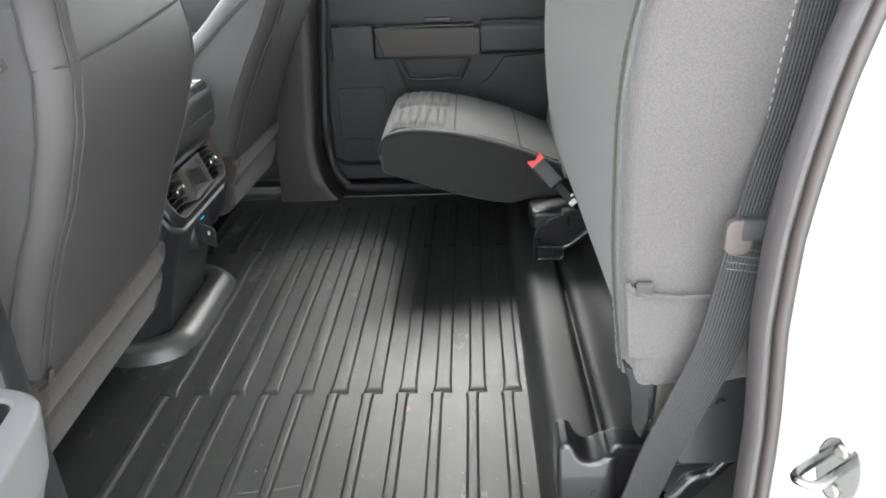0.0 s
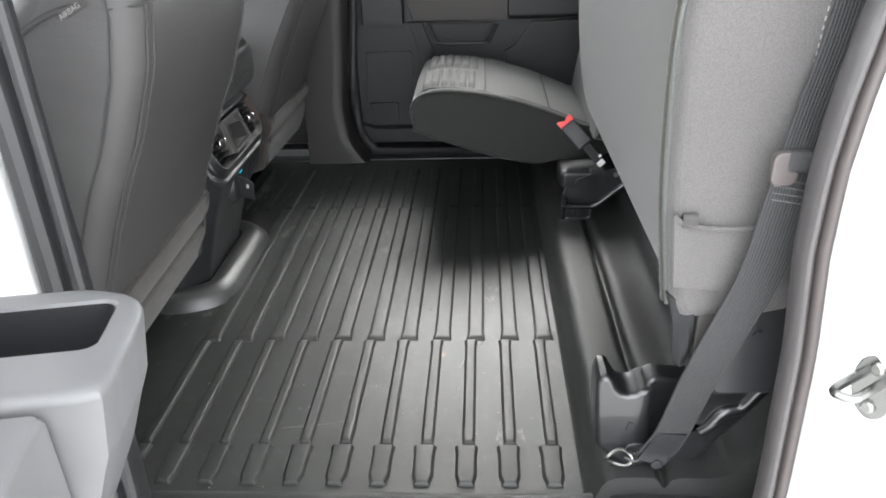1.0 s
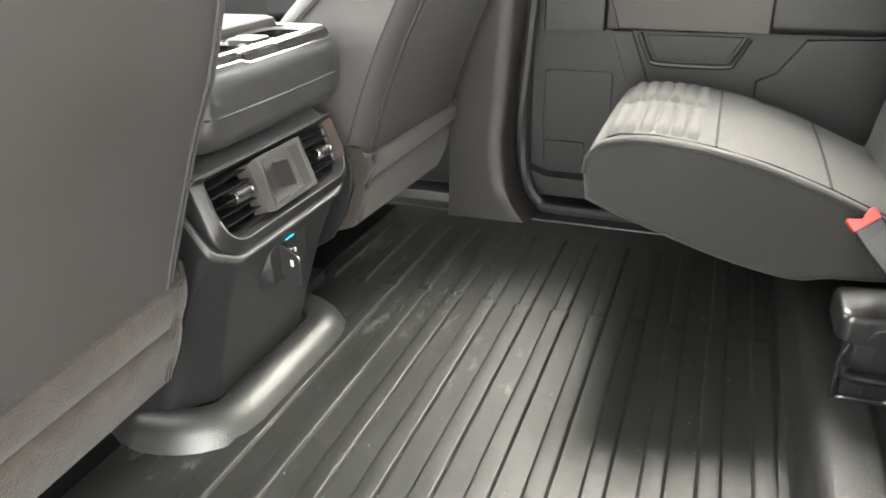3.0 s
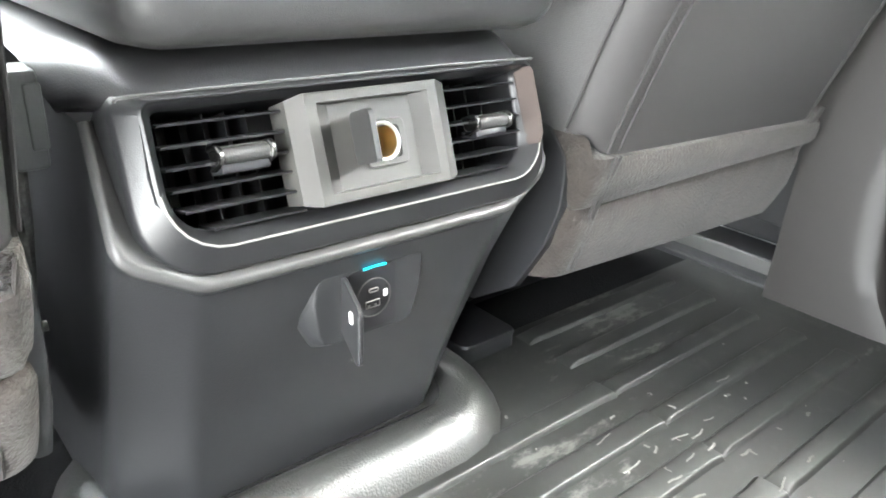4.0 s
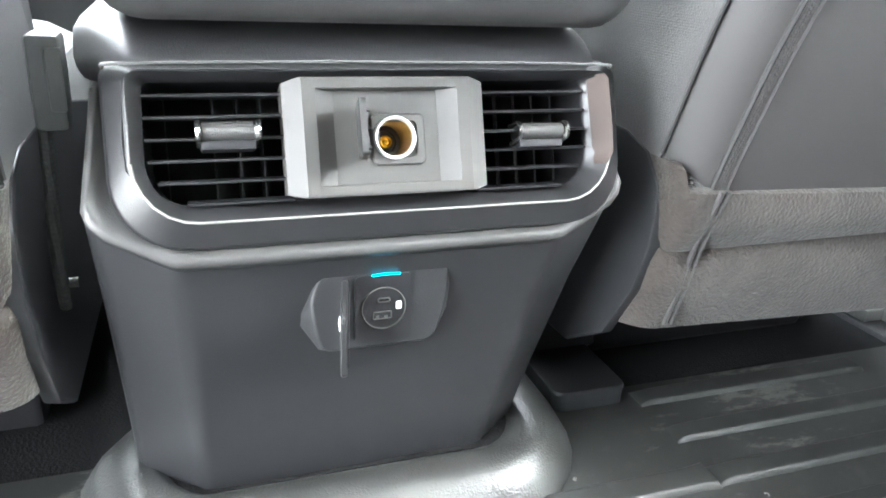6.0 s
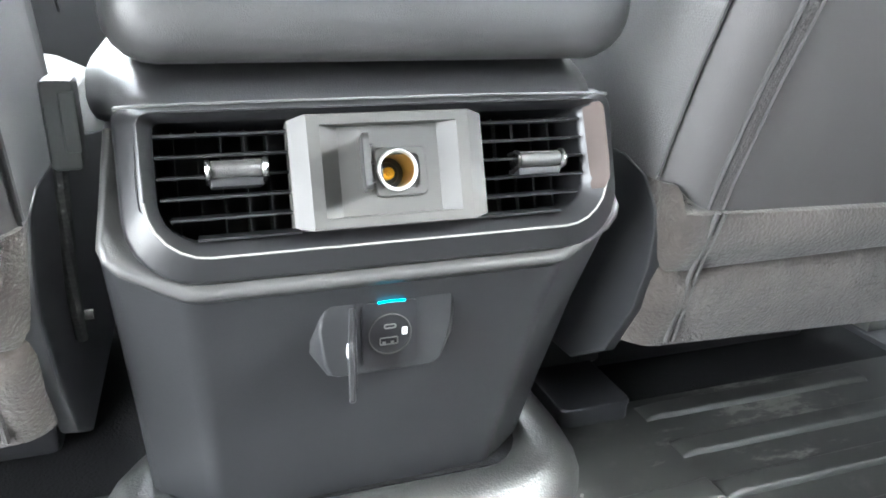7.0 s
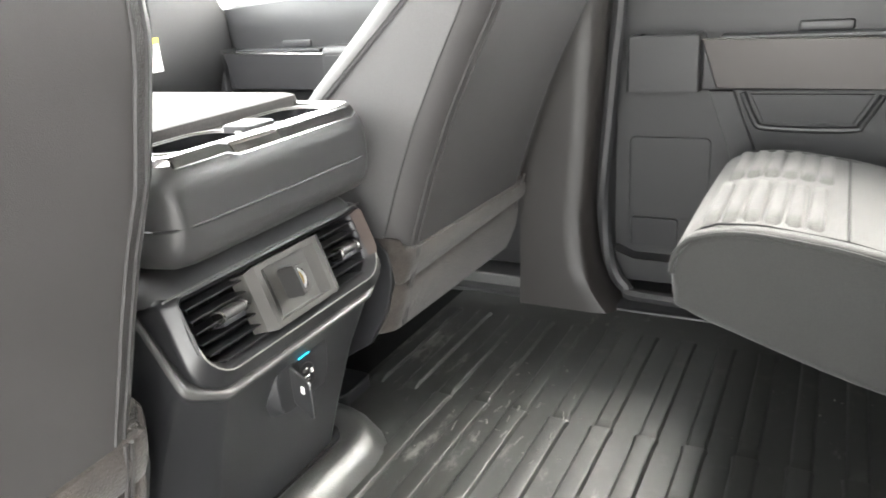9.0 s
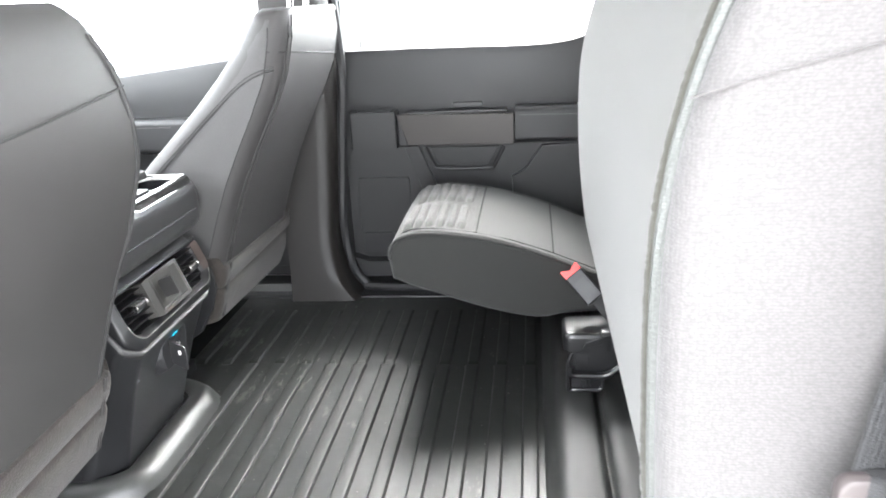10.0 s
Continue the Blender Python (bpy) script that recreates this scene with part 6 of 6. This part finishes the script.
def strap(bm, pts, w, up, th=0.0012):
    prof = [(-w, -th), (w, -th)] + [(w - 2 * w * i / 28, th + 0.0008 * (i % 2)) for i in range(29)]
    return sweep(bm, smooth_path(pts, 5), prof, up)


bm = bmesh.new()
strap(bm, lowb, 0.0275, (0.2, -1, 0.1))
part("lower_webbing", bm, M_BELT, belt)
bm = bmesh.new()
strap(bm, [(0.369, -0.852, 0.568), (0.386, -0.838, 0.63), (0.405, -0.832, 0.72), (0.43, -0.825, 0.9), (0.47, -0.82, 1.15)], 0.0275, (0.2, -1, 0.1))
part("upper_webbing", bm, M_BELT, belt)
bm = bmesh.new()
prism(bm, rrect(0.351, 0.5745, 0.0145, 0.0195, 0.010), -0.864, -0.852, bevel=0.004)
part("tongue", bm, M_PULL, belt, "pinkish grey belt tongue")
bm = bmesh.new()
box(bm, 0.3505, 0.398, -0.866, -0.848, 0.570, 0.5945, 0.006, 3)
part("tongue_slot", bm, M_BELT, belt, "dark tongue bar")
bm = bmesh.new()
strap(bm, [(0.272, -0.7735, 0.088), (0.281, -0.7755, 0.11), (0.294, -0.7865, 0.152)], 0.0225, (0.2, -1, 0.1), 0.0022)
part("folded_end", bm, M_BLACK, belt, "stitched folded end of the webbing")
for z in (0.533, 0.541, 0.549, 0.557):
    bm = bmesh.new()
    strap(bm, [(0.3655, -0.8535, z), (0.3659, -0.8537, z + 0.0015)], 0.0235, (0.2, -1, 0.1), 0.0014)
    part("stitch_row", bm, M_THREAD, belt, "grey stitching")

st = thing("door_striker", (0.43, -0.98, 0.37), "bright steel door striker bolted to the white jamb", "door striker")


def stp(a, b2, n):
    # a along the jamb, b2 up, n off the jamb
    return tuple(Vector((0.4335, -0.976, 0.378)) + Vector((0.56, -0.83, 0)) * a + Vector((0, 0, b2)) + Vector((-0.83, -0.56, 0)) * n)
bm = bmesh.new()
loft(bm, [[stp(a, b2, n) for a, b2 in circle(r, 20, r * 1.75)] for r, n in ((0.023, -0.002), (0.023, 0.002), (0.0215, 0.0035))])
part("plate", bm, M_CHROME_DIM, st)
for z in (-0.024, 0.024):
    bm = bmesh.new()
    loft(bm, [[stp(a, b2 + z, n) for a, b2 in circle(r, 10)] for r, n in ((0.0075, 0.003), (0.0075, 0.006), (0.005, 0.008))])
    part("screw", bm, M_STEEL, st)
bm = bmesh.new()
tube(bm, smooth_path([stp(0.004, 0.004, 0.0), stp(0.004, 0.004, 0.018), stp(0.004, 0.006, 0.045), stp(-0.006, 0.008, 0.054), stp(-0.016, 0.006, 0.045), stp(-0.018, 0.004, 0.0)], 5), 0.005)
part("loop", bm, M_CHROME_DIM, st, "bent wire loop")

tag = thing("paper_tag", (-1.278, 0.46, 0.54), "white paper hang tag with a yellow edge", "paper tag")
bm = bmesh.new()
box(bm, -1.279, -1.277, 0.446, 0.546, 0.540, 0.607, 0.0008)
part("sheet", bm, M_WHITE, tag)
bm = bmesh.new()
box(bm, -1.2805, -1.2755, 0.446, 0.546, 0.597, 0.609, 0.0008)
part("yellow_edge", bm, M_YELLOW, tag, "yellow edge")
bm = bmesh.new()
prism(bm, [(0.481, 0.607), (0.511, 0.607), (0.502, 0.637), (0.500, 1.21), (0.492, 1.21), (0.490, 0.637)], -1.279, -1.277, axis="x")
part("hanger", bm, M_WHITE, tag)

# ---- ribs of the floor mat ----
PITCH = 0.0705
rib_row(rib_mesh("tab_rib", 0.034, 0.028, -0.738, -0.645, 0.0065), [0.156 - PITCH * k for k in range(11)])
rib_row(rib_mesh("near_rib", 0.022, 0.022, -0.641, -0.3242, 0.0055, 0.008), [0.153 - PITCH * k for k in range(11)])
rib_row(rib_mesh("middle_rib", 0.033, 0.039, -0.3238, 0.3690, 0.0055, 0.014), [0.169 - PITCH * k for k in range(11)])
rib_row(rib_mesh("far_rib", 0.030, 0.030, 0.3694, 0.70, 0.005, 0.020), [0.169 - PITCH * k for k in range(13)])

# crumbs of dirt and hair-thin scratches on the mat
rng = random.Random(7)
bm = bmesh.new()
for k in range(110):
    x, y = rng.uniform(-0.55, 0.19), rng.uniform(-0.75, 0.6)
    r = rng.uniform(0.0006, 0.0017)
    c2 = bmesh.new()
    bmesh.ops.create_icosphere(c2, subdivisions=1, radius=r)
    for v in c2.verts:
        v.co *= rng.uniform(0.7, 1.3)
    merge(bm, c2, Matrix.Translation((x, y, 0.0006)) @ Matrix.Rotation(rng.uniform(0, 3), 4, "Z") @ Matrix.Diagonal((rng.uniform(1, 2.2), 1, 0.6, 1)))
crumbs = part("dirt_crumbs", bm, M_CRUMB)
tagged(crumbs, "pale crumbs and grit scattered on the rubber mat", "dirt", kind="stuff")
for pts in (((-0.33, -0.60), (-0.27, -0.592), (-0.20, -0.575)), ((-0.02, -0.42), (0.0, -0.36), (0.03, -0.33))):
    bm = bmesh.new()
    tube(bm, smooth_path([(x, y, 0.0004) for x, y in pts], 5), 0.0005, 4)
    part("scratch", bm, M_CRUMB, mat_thing, "thin pale scratch")
# short scuffs where feet rest beside the console
for k in range(60):
    x, y = rng.gauss(-0.42, 0.075), rng.gauss(0.34, 0.085)
    a, n = 1.57 + rng.uniform(-0.5, 0.5), rng.uniform(0.008, 0.03)
    if k % 3 == 0:
        a, n = rng.uniform(-0.3, 0.3), rng.uniform(0.006, 0.014)
    w, row = (0.030, 0.0051) if y > 0.375 else (0.033, 0.0056)
    depth = (0.169 - x) % PITCH  # on a rib's flat top or on the sheet between two ribs
    if 0.010 < depth < w - 0.010:
        z = row
    elif w + 0.010 < depth < PITCH - 0.008:
        z = 0.0003
    else:
        continue
    pts = [(x + 0.6 * math.cos(a) * n * t + rng.uniform(-0.0016, 0.0016), y + math.sin(a) * n * t + rng.uniform(-0.0016, 0.0016), z) for t in (-0.5, -0.2, 0.15, 0.5)]
    bm = bmesh.new()
    sweep(bm, smooth_path(pts, 3), [(0.0016 * rng.uniform(0.5, 1.3), -0.0002), (0.0, 0.0004), (-0.0016 * rng.uniform(0.5, 1.3), -0.0002)])
    part("scuff", bm, M_SCUFF, mat_thing, "short pale scuff mark")
